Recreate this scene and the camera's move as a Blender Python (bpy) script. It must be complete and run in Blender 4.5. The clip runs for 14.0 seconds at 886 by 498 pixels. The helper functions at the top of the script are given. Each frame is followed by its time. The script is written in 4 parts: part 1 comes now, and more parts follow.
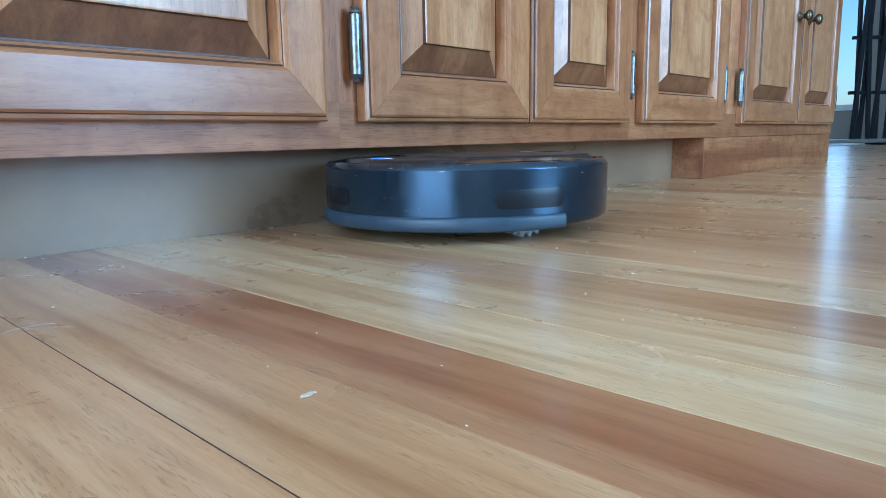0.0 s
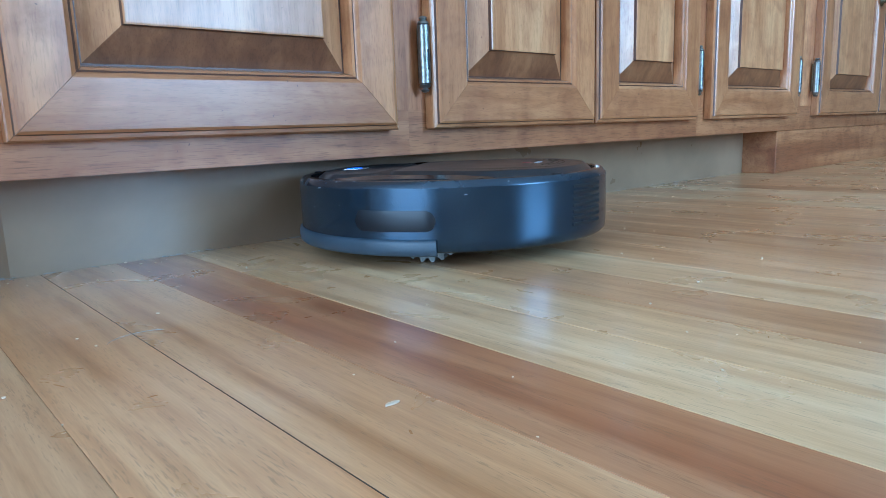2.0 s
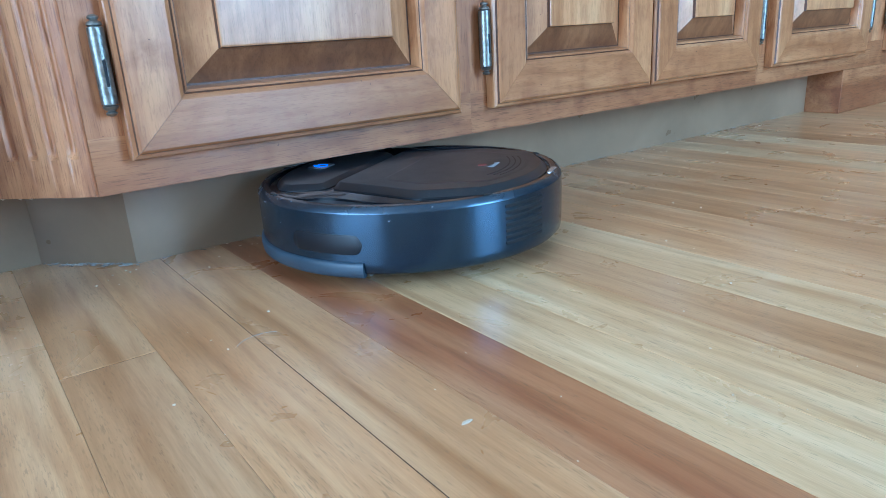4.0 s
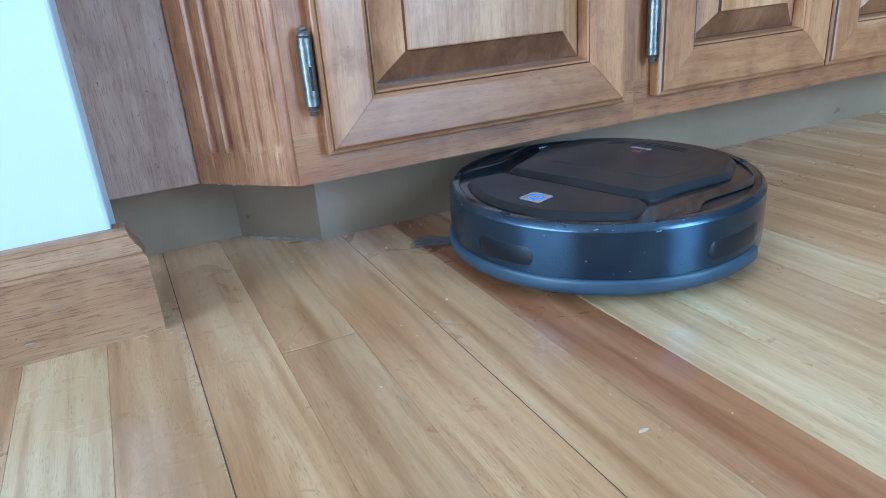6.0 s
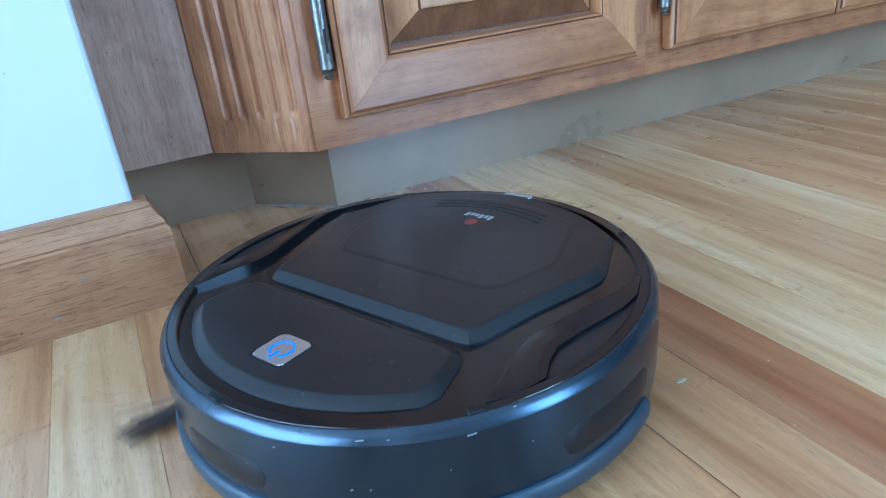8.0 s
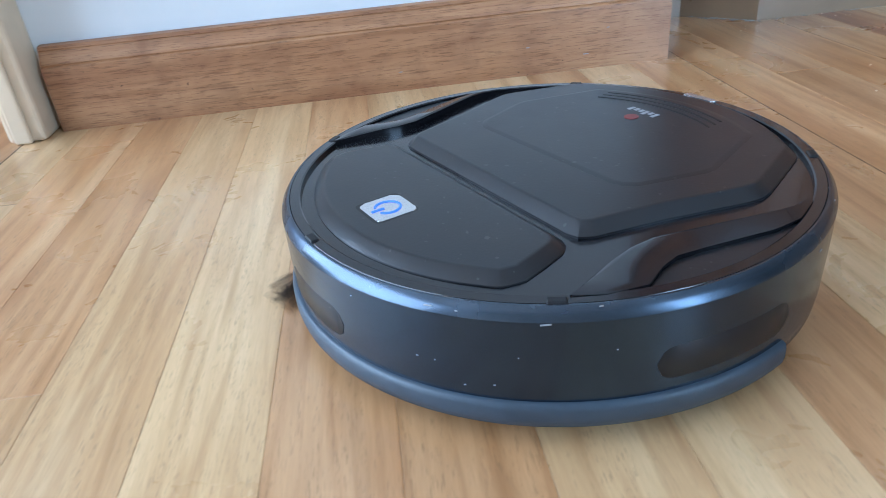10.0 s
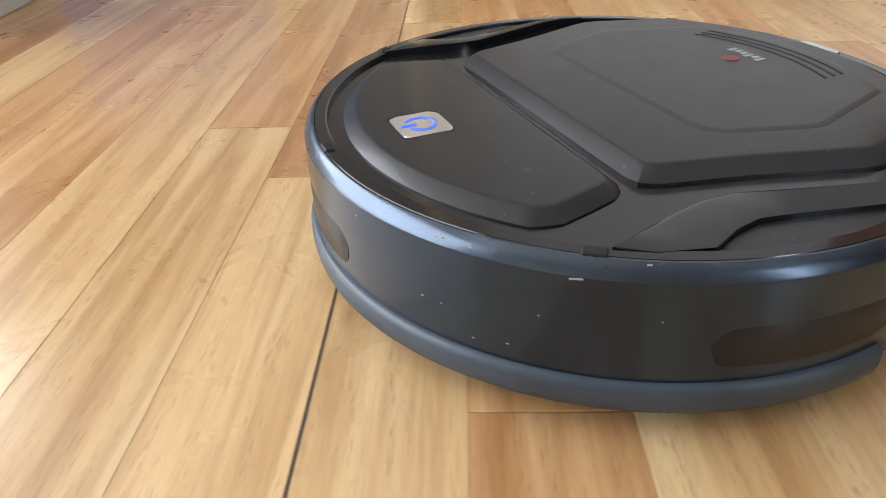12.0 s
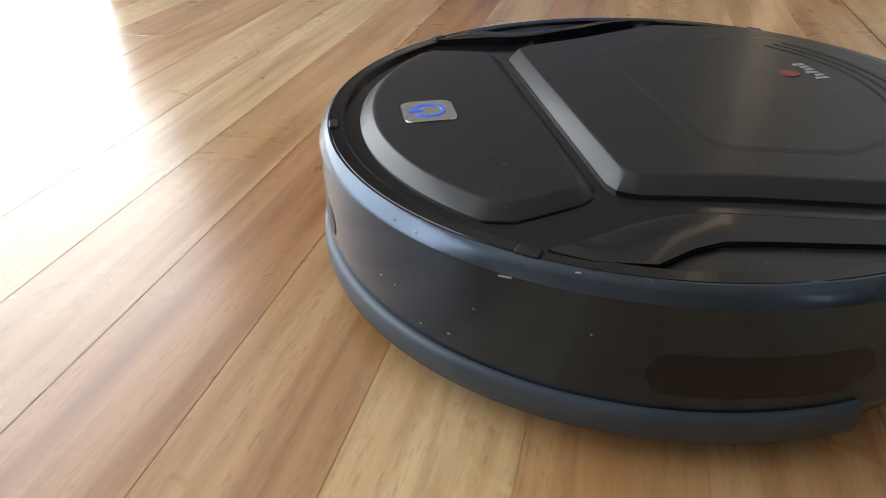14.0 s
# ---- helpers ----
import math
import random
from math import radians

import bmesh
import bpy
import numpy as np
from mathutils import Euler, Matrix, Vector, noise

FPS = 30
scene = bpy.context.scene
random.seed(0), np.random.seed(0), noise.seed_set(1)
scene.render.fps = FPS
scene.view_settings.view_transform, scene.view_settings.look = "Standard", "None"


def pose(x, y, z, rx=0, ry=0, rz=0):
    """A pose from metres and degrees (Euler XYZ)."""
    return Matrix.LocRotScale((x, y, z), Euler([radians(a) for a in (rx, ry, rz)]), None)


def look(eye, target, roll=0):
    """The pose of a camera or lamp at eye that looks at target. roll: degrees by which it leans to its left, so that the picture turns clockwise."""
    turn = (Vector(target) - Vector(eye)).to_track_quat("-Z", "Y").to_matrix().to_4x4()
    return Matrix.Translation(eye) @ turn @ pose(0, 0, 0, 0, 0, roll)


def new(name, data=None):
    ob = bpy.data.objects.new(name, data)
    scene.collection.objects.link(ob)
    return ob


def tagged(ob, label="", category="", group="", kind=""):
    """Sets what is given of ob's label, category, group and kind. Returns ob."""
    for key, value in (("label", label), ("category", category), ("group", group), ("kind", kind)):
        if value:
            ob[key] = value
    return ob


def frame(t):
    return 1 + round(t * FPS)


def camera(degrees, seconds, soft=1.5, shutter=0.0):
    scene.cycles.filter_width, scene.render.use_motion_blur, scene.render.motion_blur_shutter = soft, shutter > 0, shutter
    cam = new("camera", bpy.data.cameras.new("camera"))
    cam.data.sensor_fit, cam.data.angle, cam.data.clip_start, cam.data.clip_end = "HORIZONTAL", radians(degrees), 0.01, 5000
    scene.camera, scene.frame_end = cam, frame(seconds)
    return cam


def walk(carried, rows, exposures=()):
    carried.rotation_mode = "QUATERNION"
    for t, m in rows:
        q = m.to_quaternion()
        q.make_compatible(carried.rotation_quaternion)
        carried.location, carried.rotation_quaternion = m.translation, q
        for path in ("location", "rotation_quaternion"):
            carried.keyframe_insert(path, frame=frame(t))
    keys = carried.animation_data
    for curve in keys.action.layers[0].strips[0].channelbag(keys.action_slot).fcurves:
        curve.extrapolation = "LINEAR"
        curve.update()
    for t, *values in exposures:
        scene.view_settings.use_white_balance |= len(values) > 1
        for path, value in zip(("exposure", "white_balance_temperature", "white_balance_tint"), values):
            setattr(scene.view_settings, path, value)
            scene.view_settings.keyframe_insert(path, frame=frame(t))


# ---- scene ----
cam = camera(66.5, 14.0, 0.8, 0.2)

# seconds, x, y, z, yaw, pitch, roll of the hand-held camera
CAM_ROWS = [
    (0, -0.0682, -0.5342, 0.0915, -46.33, -9.44, -0.97),
    (0.5, -0.0683, -0.5342, 0.0915, -46.33, -9.44, -0.97),
    (1, -0.0680, -0.5334, 0.0910, -46.14, -9.39, -1.01),
    (1.5, -0.0769, -0.5354, 0.0932, -43.56, -9.02, -1.47),
    (2, -0.0845, -0.5451, 0.1076, -40.94, -10.11, -1.97),
    (4.5, -0.1326, -0.5883, 0.2194, -33.53, -19.62, -3.94),
    (5, -0.1467, -0.5905, 0.2408, -29.64, -20.59, -3.92),
    (5.5, -0.1555, -0.5881, 0.2485, -26.43, -21.62, -4.49),
    (6, -0.1652, -0.5834, 0.2520, -24.70, -21.99, -4.56),
    (6.5, -0.1723, -0.5786, 0.2533, -24.53, -22.01, -3.82),
    (7, -0.1695, -0.5775, 0.2488, -24.35, -22.39, -3.89),
    (7.5, -0.1671, -0.5780, 0.2442, -23.55, -23.12, -4.48),
    (8, -0.1870, -0.5730, 0.2500, -24.90, -24.90, -6.40),
    (8.5, -0.2432, -0.5958, 0.2406, -20.14, -25.41, -5.37),
    (9, -0.3281, -0.6475, 0.2207, -13.04, -28.75, -0.48),
    (9.2, -0.3677, -0.6741, 0.2201, -10.68, -28.98, -2.05),
    (11.3, -0.6767, -0.8677, 0.2021, -0.33, -31.64, -4.79),
    (11.5, -0.7111, -0.8822, 0.2001, -0.54, -31.90, -4.30),
    (11.8, -0.7694, -0.9031, 0.1914, 1.97, -33.11, -3.81),
    (12, -0.8033, -0.9161, 0.1821, 2.03, -33.17, -1.86),
    (12.5, -0.8848, -0.9521, 0.1810, 3.51, -32.70, -1.93),
    (13, -0.9577, -1.0012, 0.1818, 8.90, -32.55, -2.78),
    (13.5, -1.0221, -1.0502, 0.1779, 11.86, -32.93, -2.52),
    (14, -1.0808, -1.0989, 0.1786, 15.11, -33.12, -1.46),
]
EXPOSURES = [(0.0, 0.37, 4350, -3), (2.2, 0.36, 4250, -3), (4.3, 0.56, 4180, -4), (7.5, 0.46, 4150, -3), (9.2, 0.42, 4080, 0), (11.3, 0.26, 6600, 11), (12.5, 0.2, 6600, 11), (13.4, -0.12, 6900, 12), (14.0, -0.55, 6500, 9)]


def aim(x, y, z, yaw, pitch, roll):
    """Camera pose from heading, tilt and lean in degrees."""
    return Matrix.Translation((x, y, z)) @ Euler((0, 0, radians(yaw))).to_matrix().to_4x4() @ \
        Euler((radians(90 + pitch), 0, 0)).to_matrix().to_4x4() @ Euler((0, 0, radians(roll))).to_matrix().to_4x4()


walk(cam, [(t, aim(*row)) for t, *row in CAM_ROWS], EXPOSURES)

# seconds, x, y, heading in degrees of the robot on the floor
ROBOT_ROWS = [
    (0, 0.4587, -0.0653, 162.6),
    (0.5, 0.4563, -0.0842, 194.6),
    (1, 0.4082, -0.0768, 181.6),
    (1.5, 0.3402, -0.0345, 137.6),
    (2, 0.3495, -0.0619, 126.6),
    (4.5, 0.2202, -0.0438, 123.6),
    (5, 0.2316, -0.0675, 137.6),
    (5.5, 0.2288, -0.0845, 182.6),
    (6, 0.2301, -0.0910, 197.7),
    (6.5, 0.2191, -0.1002, 202.2),
    (7, 0.1282, -0.1445, 204.4),
    (7.5, 0.0366, -0.1922, 204.8),
    (8, -0.0552, -0.2362, 204.2),
    (8.5, -0.1430, -0.2724, 205.3),
    (9, -0.2272, -0.3048, 204.8),
    (9.2, -0.2682, -0.3297, 204.8),
    (11.3, -0.6130, -0.5525, 203.4),
    (11.5, -0.6470, -0.5697, 202.6),
    (12, -0.7320, -0.6127, 203.6),
    (12.5, -0.8156, -0.6596, 203.3),
    (13, -0.8996, -0.7060, 203.2),
    (13.5, -0.9838, -0.7516, 203.4),
    (14, -1.0675, -0.7998, 203.4),
]

# ---------------------------------------------------------------- light
world = bpy.data.worlds.new("daylight")
scene.world = world
world.use_nodes = True
wn, wl = world.node_tree.nodes, world.node_tree.links
sky = wn.new("ShaderNodeTexSky")
sky.sky_type, sky.sun_disc = "NISHITA", False
sky.sun_elevation, sky.sun_rotation = radians(28), radians(323)
wn["Background"].inputs["Strength"].default_value = 0.12
wl.new(sky.outputs["Color"], wn["Background"].inputs["Color"])

sun_data = bpy.data.lights.new("sun", "SUN")
sun_data.energy, sun_data.angle, sun_data.color = 4.0, radians(0.6), (1.0, 0.93, 0.84)
sun = new("sun", sun_data)
sun.matrix_world = look((-6.05, 7.96, 5.32), (0, 0, 0))


def window_light(name, place, target, width, height, power, colour):
    """Sky light in the opening of a window."""
    data = bpy.data.lights.new(name, "AREA")
    data.shape, data.size, data.size_y, data.energy, data.color = "RECTANGLE", width, height, power, colour
    ob = new(name, data)
    ob.matrix_world = look(place, target)
    return ob


SKY_BLUE = (0.72, 0.87, 1.0)
window_light("skylight_south", (1.25, -2.93, 1.18), (0.6, 0, 0.5), 1.1, 1.75, 73, SKY_BLUE)
window_light("skylight_west", (-3.13, -0.4, 1.1), (0, -0.5, 0.8), 3.7, 2.0, 175, (0.88, 0.94, 1.0))
window_light("skylight_east", (6.33, 1.5, 1.2), (0, 1.3, 0.9), 1.3, 1.9, 9, SKY_BLUE)

# ---------------------------------------------------------------- materials


def material(name, rough=0.5, metal=0.0, coat=0.0):
    m = bpy.data.materials.new(name)
    m.use_nodes = True
    b = m.node_tree.nodes["Principled BSDF"]
    b.inputs["Roughness"].default_value, b.inputs["Metallic"].default_value = rough, metal
    b.inputs["Coat Weight"].default_value = coat
    return m, m.node_tree.nodes, m.node_tree.links, b


def ramp(nodes, links, source, stops):
    r = nodes.new("ShaderNodeValToRGB")
    r.color_ramp.elements[0].position, r.color_ramp.elements[0].color = stops[0][0], (*stops[0][1], 1)
    r.color_ramp.elements[1].position, r.color_ramp.elements[1].color = stops[-1][0], (*stops[-1][1], 1)
    for p, c in stops[1:-1]:
        r.color_ramp.elements.new(p).color = (*c, 1)
    links.new(source, r.inputs["Fac"])
    return r.outputs["Color"]


def mix(nodes, links, fac, a, b, blend="MIX"):
    n = nodes.new("ShaderNodeMix")
    n.data_type, n.blend_type = "RGBA", blend
    for socket, value in ((n.inputs[0], fac), (n.inputs[6], a), (n.inputs[7], b)):
        if hasattr(value, "links"):
            links.new(value, socket)
        elif isinstance(value, tuple):
            socket.default_value = (*value, 1)
        else:
            socket.default_value = value
    return n.outputs[2]


def noise_at(nodes, links, vector, scale, detail=4, distortion=0.0, rough=0.55):
    n = nodes.new("ShaderNodeTexNoise")
    n.inputs["Scale"].default_value, n.inputs["Detail"].default_value = scale, detail
    n.inputs["Distortion"].default_value, n.inputs["Roughness"].default_value = distortion, rough
    links.new(vector, n.inputs["Vector"])
    return n.outputs["Fac"]


def bump(nodes, links, height, strength, distance, bsdf):
    n = nodes.new("ShaderNodeBump")
    n.inputs["Strength"].default_value, n.inputs["Distance"].default_value = strength, distance
    links.new(height, n.inputs["Height"])
    links.new(n.outputs["Normal"], bsdf.inputs["Normal"])


def wood(name, dark, mid, light, along, stretch=14.0, rough=0.35, coat=0.0, tint=0.2, pores=0.5, figure=5.0):
    """Wood with its grain along one axis of the object; each object gets its own cut of the grain."""
    m, n, l, b = material(name, rough, 0, coat)
    b.inputs["Coat Roughness"].default_value = 0.16
    tc, info = n.new("ShaderNodeTexCoord"), n.new("ShaderNodeObjectInfo")
    off = n.new("ShaderNodeVectorMath")
    off.operation = "MULTIPLY_ADD"
    off.inputs[1].default_value = (37.0, 53.0, 71.0)
    l.new(info.outputs["Random"], off.inputs[0])
    l.new(tc.outputs["Object"], off.inputs[2])
    mp = n.new("ShaderNodeMapping")
    scale = [1.0, 1.0, 1.0]
    scale["xyz".index(along)] = 1.0 / stretch
    mp.inputs["Scale"].default_value = scale
    l.new(off.outputs[0], mp.inputs["Vector"])
    v = mp.outputs["Vector"]
    broad = noise_at(n, l, v, figure * 3.0, 3, 0.6)
    rings = noise_at(n, l, v, figure * 16, 5, 1.6)
    fine = noise_at(n, l, v, figure * 80, 4, 0.2)
    col = ramp(n, l, broad, [(0.28, dark), (0.5, mid), (0.72, light)])
    ringc = ramp(n, l, rings, [(0.34, (0.62, 0.53, 0.45)), (0.58, (1.0, 1.0, 1.0))])
    col = mix(n, l, 0.55, col, ringc, "MULTIPLY")
    porec = ramp(n, l, fine, [(0.33, (0.42, 0.33, 0.26)), (0.43, (1.0, 1.0, 1.0))])
    col = mix(n, l, pores, col, porec, "MULTIPLY")
    own = ramp(n, l, info.outputs["Random"], [(0.0, (1 - tint, 1 - tint * 1.15, 1 - tint * 1.3)), (0.5, (1, 1, 1)), (1.0, (1 + tint * 0.5, 1 + tint * 0.5, 1 + tint * 0.5))])
    col = mix(n, l, 1.0, col, own, "MULTIPLY")
    l.new(col, b.inputs["Base Color"])
    smear = noise_at(n, l, tc.outputs["Object"], 9, 4, 0.8)
    rr = n.new("ShaderNodeMapRange")
    rr.inputs["To Min"].default_value, rr.inputs["To Max"].default_value = rough - 0.08, rough + 0.13
    l.new(smear, rr.inputs["Value"])
    l.new(rr.outputs[0], b.inputs["Roughness"])
    bump(n, l, fine, 0.12, 0.0006, b)
    return m


def strip_oak(name, dark, mid, light, streak, rough=0.27, coat=0.35, tint=0.1):
    """Varnished oak floor strip: soft figure, bands of short open pores, broad colour streaks, each strip its own cut."""
    m, n, l, b = material(name, rough, 0, coat)
    b.inputs["Coat Roughness"].default_value = 0.15
    tc, info = n.new("ShaderNodeTexCoord"), n.new("ShaderNodeObjectInfo")
    off = n.new("ShaderNodeVectorMath")
    off.operation = "MULTIPLY_ADD"
    off.inputs[1].default_value = (37.0, 53.0, 71.0)
    l.new(info.outputs["Random"], off.inputs[0])
    l.new(tc.outputs["Object"], off.inputs[2])

    def along(stretch):
        mp = n.new("ShaderNodeMapping")
        mp.inputs["Scale"].default_value = (1.0, 1.0 / stretch, 1.0)
        l.new(off.outputs[0], mp.inputs["Vector"])
        return mp.outputs["Vector"]
    broad = noise_at(n, l, along(11), 26, 3, 0.5)
    figure = noise_at(n, l, along(16), 95, 4, 0.45)
    bands = noise_at(n, l, along(14), 150, 2, 0.3)
    pore = noise_at(n, l, along(10), 1250, 2, 0.0)
    fibre = noise_at(n, l, along(26), 1500, 2, 0.0)
    wide = noise_at(n, l, along(22), 17, 2, 0.2)
    col = ramp(n, l, broad, [(0.30, dark), (0.5, mid), (0.70, light)])
    col = mix(n, l, ramp(n, l, wide, [(0.50, (0, 0, 0)), (0.68, (0.8, 0.8, 0.8))]), col, streak)
    col = mix(n, l, 0.55, col, ramp(n, l, figure, [(0.35, (0.58, 0.46, 0.34)), (0.56, (1.0, 1.0, 1.0))]), "MULTIPLY")
    pm = ramp(n, l, pore, [(0.36, (1, 1, 1)), (0.43, (0, 0, 0))])
    bm_ = ramp(n, l, bands, [(0.42, (0.12, 0.12, 0.12)), (0.60, (1, 1, 1))])
    pm = mix(n, l, 1.0, pm, bm_, "MULTIPLY")
    soft = mix(n, l, 1.0, pm, (0.45, 0.45, 0.45), "MULTIPLY")
    col = mix(n, l, soft, col, tuple(c * 0.36 for c in mid))
    col = mix(n, l, 0.5, col, ramp(n, l, fibre, [(0.3, (0.84, 0.81, 0.78)), (0.7, (1.08, 1.08, 1.08))]), "MULTIPLY")
    own = ramp(n, l, info.outputs["Random"], [(0.0, (1 - tint, 1 - tint * 1.2, 1 - tint * 1.4)), (0.5, (1, 1, 1)), (1.0, (1 + tint * 0.5, 1 + tint * 0.5, 1 + tint * 0.5))])
    col = mix(n, l, 1.0, col, own, "MULTIPLY")
    l.new(col, b.inputs["Base Color"])
    smear = noise_at(n, l, off.outputs[0], 14, 5, 0.8)
    rr = n.new("ShaderNodeMapRange")
    rr.inputs["To Min"].default_value, rr.inputs["To Max"].default_value = rough - 0.09, rough + 0.15
    l.new(smear, rr.inputs["Value"])
    l.new(rr.outputs[0], b.inputs["Roughness"])
    bump(n, l, figure, 0.10, 0.0005, b)
    return m


def stained(name, dark, mid, light, along, glaze, rough=0.30, coat=0.4, stretch=9.0, pores=0.25):
    """Stained and glazed cabinet wood, blotchy, with fine fibres and the odd dent."""
    m, n, l, b = material(name, rough, 0, coat)
    b.inputs["Coat Roughness"].default_value = 0.24
    tc, info = n.new("ShaderNodeTexCoord"), n.new("ShaderNodeObjectInfo")
    off = n.new("ShaderNodeVectorMath")
    off.operation = "MULTIPLY_ADD"
    off.inputs[1].default_value = (31.0, 47.0, 61.0)
    l.new(info.outputs["Random"], off.inputs[0])
    l.new(tc.outputs["Object"], off.inputs[2])
    mp = n.new("ShaderNodeMapping")
    scale = [1.0, 1.0, 1.0]
    scale["xyz".index(along)] = 1.0 / stretch
    mp.inputs["Scale"].default_value = scale
    l.new(off.outputs[0], mp.inputs["Vector"])
    v = mp.outputs["Vector"]
    blotch = noise_at(n, l, off.outputs[0], 24, 5, 0.5)
    broad = noise_at(n, l, v, 22, 4, 0.7)
    figure = noise_at(n, l, v, 130, 4, 1.0)
    fibre = noise_at(n, l, v, 900, 3, 0.2)
    dent = noise_at(n, l, off.outputs[0], 210, 2, 0.3)
    col = ramp(n, l, broad, [(0.30, dark), (0.5, mid), (0.70, light)])
    col = mix(n, l, ramp(n, l, blotch, [(0.47, (0, 0, 0)), (0.72, (0.7, 0.7, 0.7))]), col, glaze)
    col = mix(n, l, 0.5, col, ramp(n, l, figure, [(0.34, (0.62, 0.52, 0.42)), (0.56, (1, 1, 1))]), "MULTIPLY")
    col = mix(n, l, pores, col, ramp(n, l, fibre, [(0.36, (0.30, 0.22, 0.16)), (0.46, (1, 1, 1))]), "MULTIPLY")
    col = mix(n, l, ramp(n, l, dent, [(0.235, (0.7, 0.7, 0.7)), (0.26, (0, 0, 0))]), col, tuple(c * 0.25 for c in glaze))
    own = ramp(n, l, info.outputs["Random"], [(0.0, (0.90, 0.88, 0.86)), (1.0, (1.08, 1.08, 1.08))])
    col = mix(n, l, 1.0, col, own, "MULTIPLY")
    l.new(col, b.inputs["Base Color"])
    rr = n.new("ShaderNodeMapRange")
    rr.inputs["To Min"].default_value, rr.inputs["To Max"].default_value = rough - 0.07, rough + 0.16
    l.new(blotch, rr.inputs["Value"])
    l.new(rr.outputs[0], b.inputs["Roughness"])
    bump(n, l, figure, 0.15, 0.0006, b)
    return m


def plain(name, colour, rough, metal=0.0, coat=0.0, vary=0.12, scale=18.0, relief=0.05, speck=None):
    """Painted, moulded or cast surface with faint mottling, dust and relief."""
    m, n, l, b = material(name, rough, metal, coat)
    tc = n.new("ShaderNodeTexCoord")
    a = noise_at(n, l, tc.outputs["Object"], scale, 5, 0.4)
    f = noise_at(n, l, tc.outputs["Object"], scale * 14, 3)
    lo = tuple(c * (1 - vary) for c in colour)
    hi = tuple(min(c * (1 + vary), 1.0) for c in colour)
    col = ramp(n, l, a, [(0.3, lo), (0.7, hi)])
    if speck:
        dots = noise_at(n, l, tc.outputs["Object"], 260, 1)
        fac = ramp(n, l, dots, [(0.72, (0, 0, 0)), (0.76, (1, 1, 1))])
        col = mix(n, l, fac, col, speck)
    l.new(col, b.inputs["Base Color"])
    rr = n.new("ShaderNodeMapRange")
    rr.inputs["To Min"].default_value, rr.inputs["To Max"].default_value = max(rough - 0.06, 0.02), rough + 0.08
    l.new(a, rr.inputs["Value"])
    l.new(rr.outputs[0], b.inputs["Roughness"])
    if relief:
        bump(n, l, f, relief, 0.0008, b)
    return m


FLOOR_TAN = strip_oak("oak_board_tan", (0.42, 0.220, 0.088), (0.55, 0.322, 0.148), (0.64, 0.415, 0.215), (0.47, 0.240, 0.095), tint=0.16)
FLOOR_LIGHT = strip_oak("oak_board_light", (0.53, 0.33, 0.15), (0.645, 0.44, 0.225), (0.72, 0.53, 0.295), (0.56, 0.345, 0.16), tint=0.08)
FLOOR_RED = strip_oak("oak_board_red", (0.34, 0.140, 0.050), (0.50, 0.260, 0.112), (0.60, 0.365, 0.180), (0.29, 0.100, 0.036), tint=0.08)
SUBFLOOR = plain("board_gap", (0.06, 0.035, 0.02), 0.8)
CAB_RAIL = stained("stained_maple_rail", (0.312, 0.131, 0.045), (0.438, 0.206, 0.080), (0.537, 0.288, 0.122), "x", (0.250, 0.094, 0.031))
CAB_PANEL = stained("stained_maple_panel", (0.371, 0.173, 0.064), (0.512, 0.262, 0.109), (0.614, 0.352, 0.160), "z", (0.320, 0.134, 0.049))
CAB_OAK = stained("stained_oak_frame", (0.230, 0.086, 0.030), (0.356, 0.155, 0.057), (0.448, 0.224, 0.092), "x", (0.196, 0.069, 0.023), 0.38, 0.2, 20, 0.5)
CAB_OAK_UP = stained("stained_oak_upright", (0.322, 0.126, 0.045), (0.490, 0.224, 0.087), (0.616, 0.322, 0.140), "z", (0.280, 0.105, 0.038), 0.36, 0.3, 20, 0.45)
# cross-grain slopes, shade painted in, and moulding recesses hold more of the dark stain
SHADED_END_GRAIN = stained("shaded_maple_end_grain", (0.143, 0.057, 0.022), (0.220, 0.097, 0.037), (0.319, 0.154, 0.064), "z", (0.110, 0.042, 0.017), 0.36, 0.25)
GLAZE = plain("dark_glaze", (0.085, 0.036, 0.017), 0.4, vary=0.3, scale=60)
END_PANEL = stained("end_panel_veneer", (0.26, 0.145, 0.09), (0.36, 0.215, 0.14), (0.43, 0.27, 0.185), "z", (0.24, 0.13, 0.08), 0.42, 0.2, 14, 0.4)
BASEBOARD = stained("oak_baseboard", (0.24, 0.105, 0.042), (0.36, 0.185, 0.085), (0.46, 0.27, 0.135), "x", (0.20, 0.09, 0.04), 0.36, 0.2, 16, 0.5)
KICK = plain("toe_kick_laminate", (0.265, 0.180, 0.105), 0.28, vary=0.22, scale=7, relief=0.03)
WALL = plain("wall_paint", (0.70, 0.72, 0.725), 0.65, vary=0.03, scale=6, relief=0.12)
# closing walls kept darker than the white wall to cut bounce and deepen reflections
ROOM = plain("room_wall_low_bounce", (0.24, 0.225, 0.20), 0.7, vary=0.04, scale=6, relief=0.1)
CEIL = plain("ceiling_paint", (0.60, 0.60, 0.59), 0.8, vary=0.03)
CASING = plain("casing_paint", (0.72, 0.58, 0.40), 0.45, vary=0.06)
PEWTER = plain("antique_pewter", (0.26, 0.255, 0.235), 0.30, 0.9, vary=0.35, scale=140, relief=0.2)
BRASS = plain("dark_brass", (0.14, 0.115, 0.07), 0.32, 0.9, vary=0.35, scale=120, relief=0.1)
SHELL = plain("graphite_shell", (0.033, 0.052, 0.080), 0.22, 0.75, 0.15, vary=0.15, scale=30, relief=0.02)
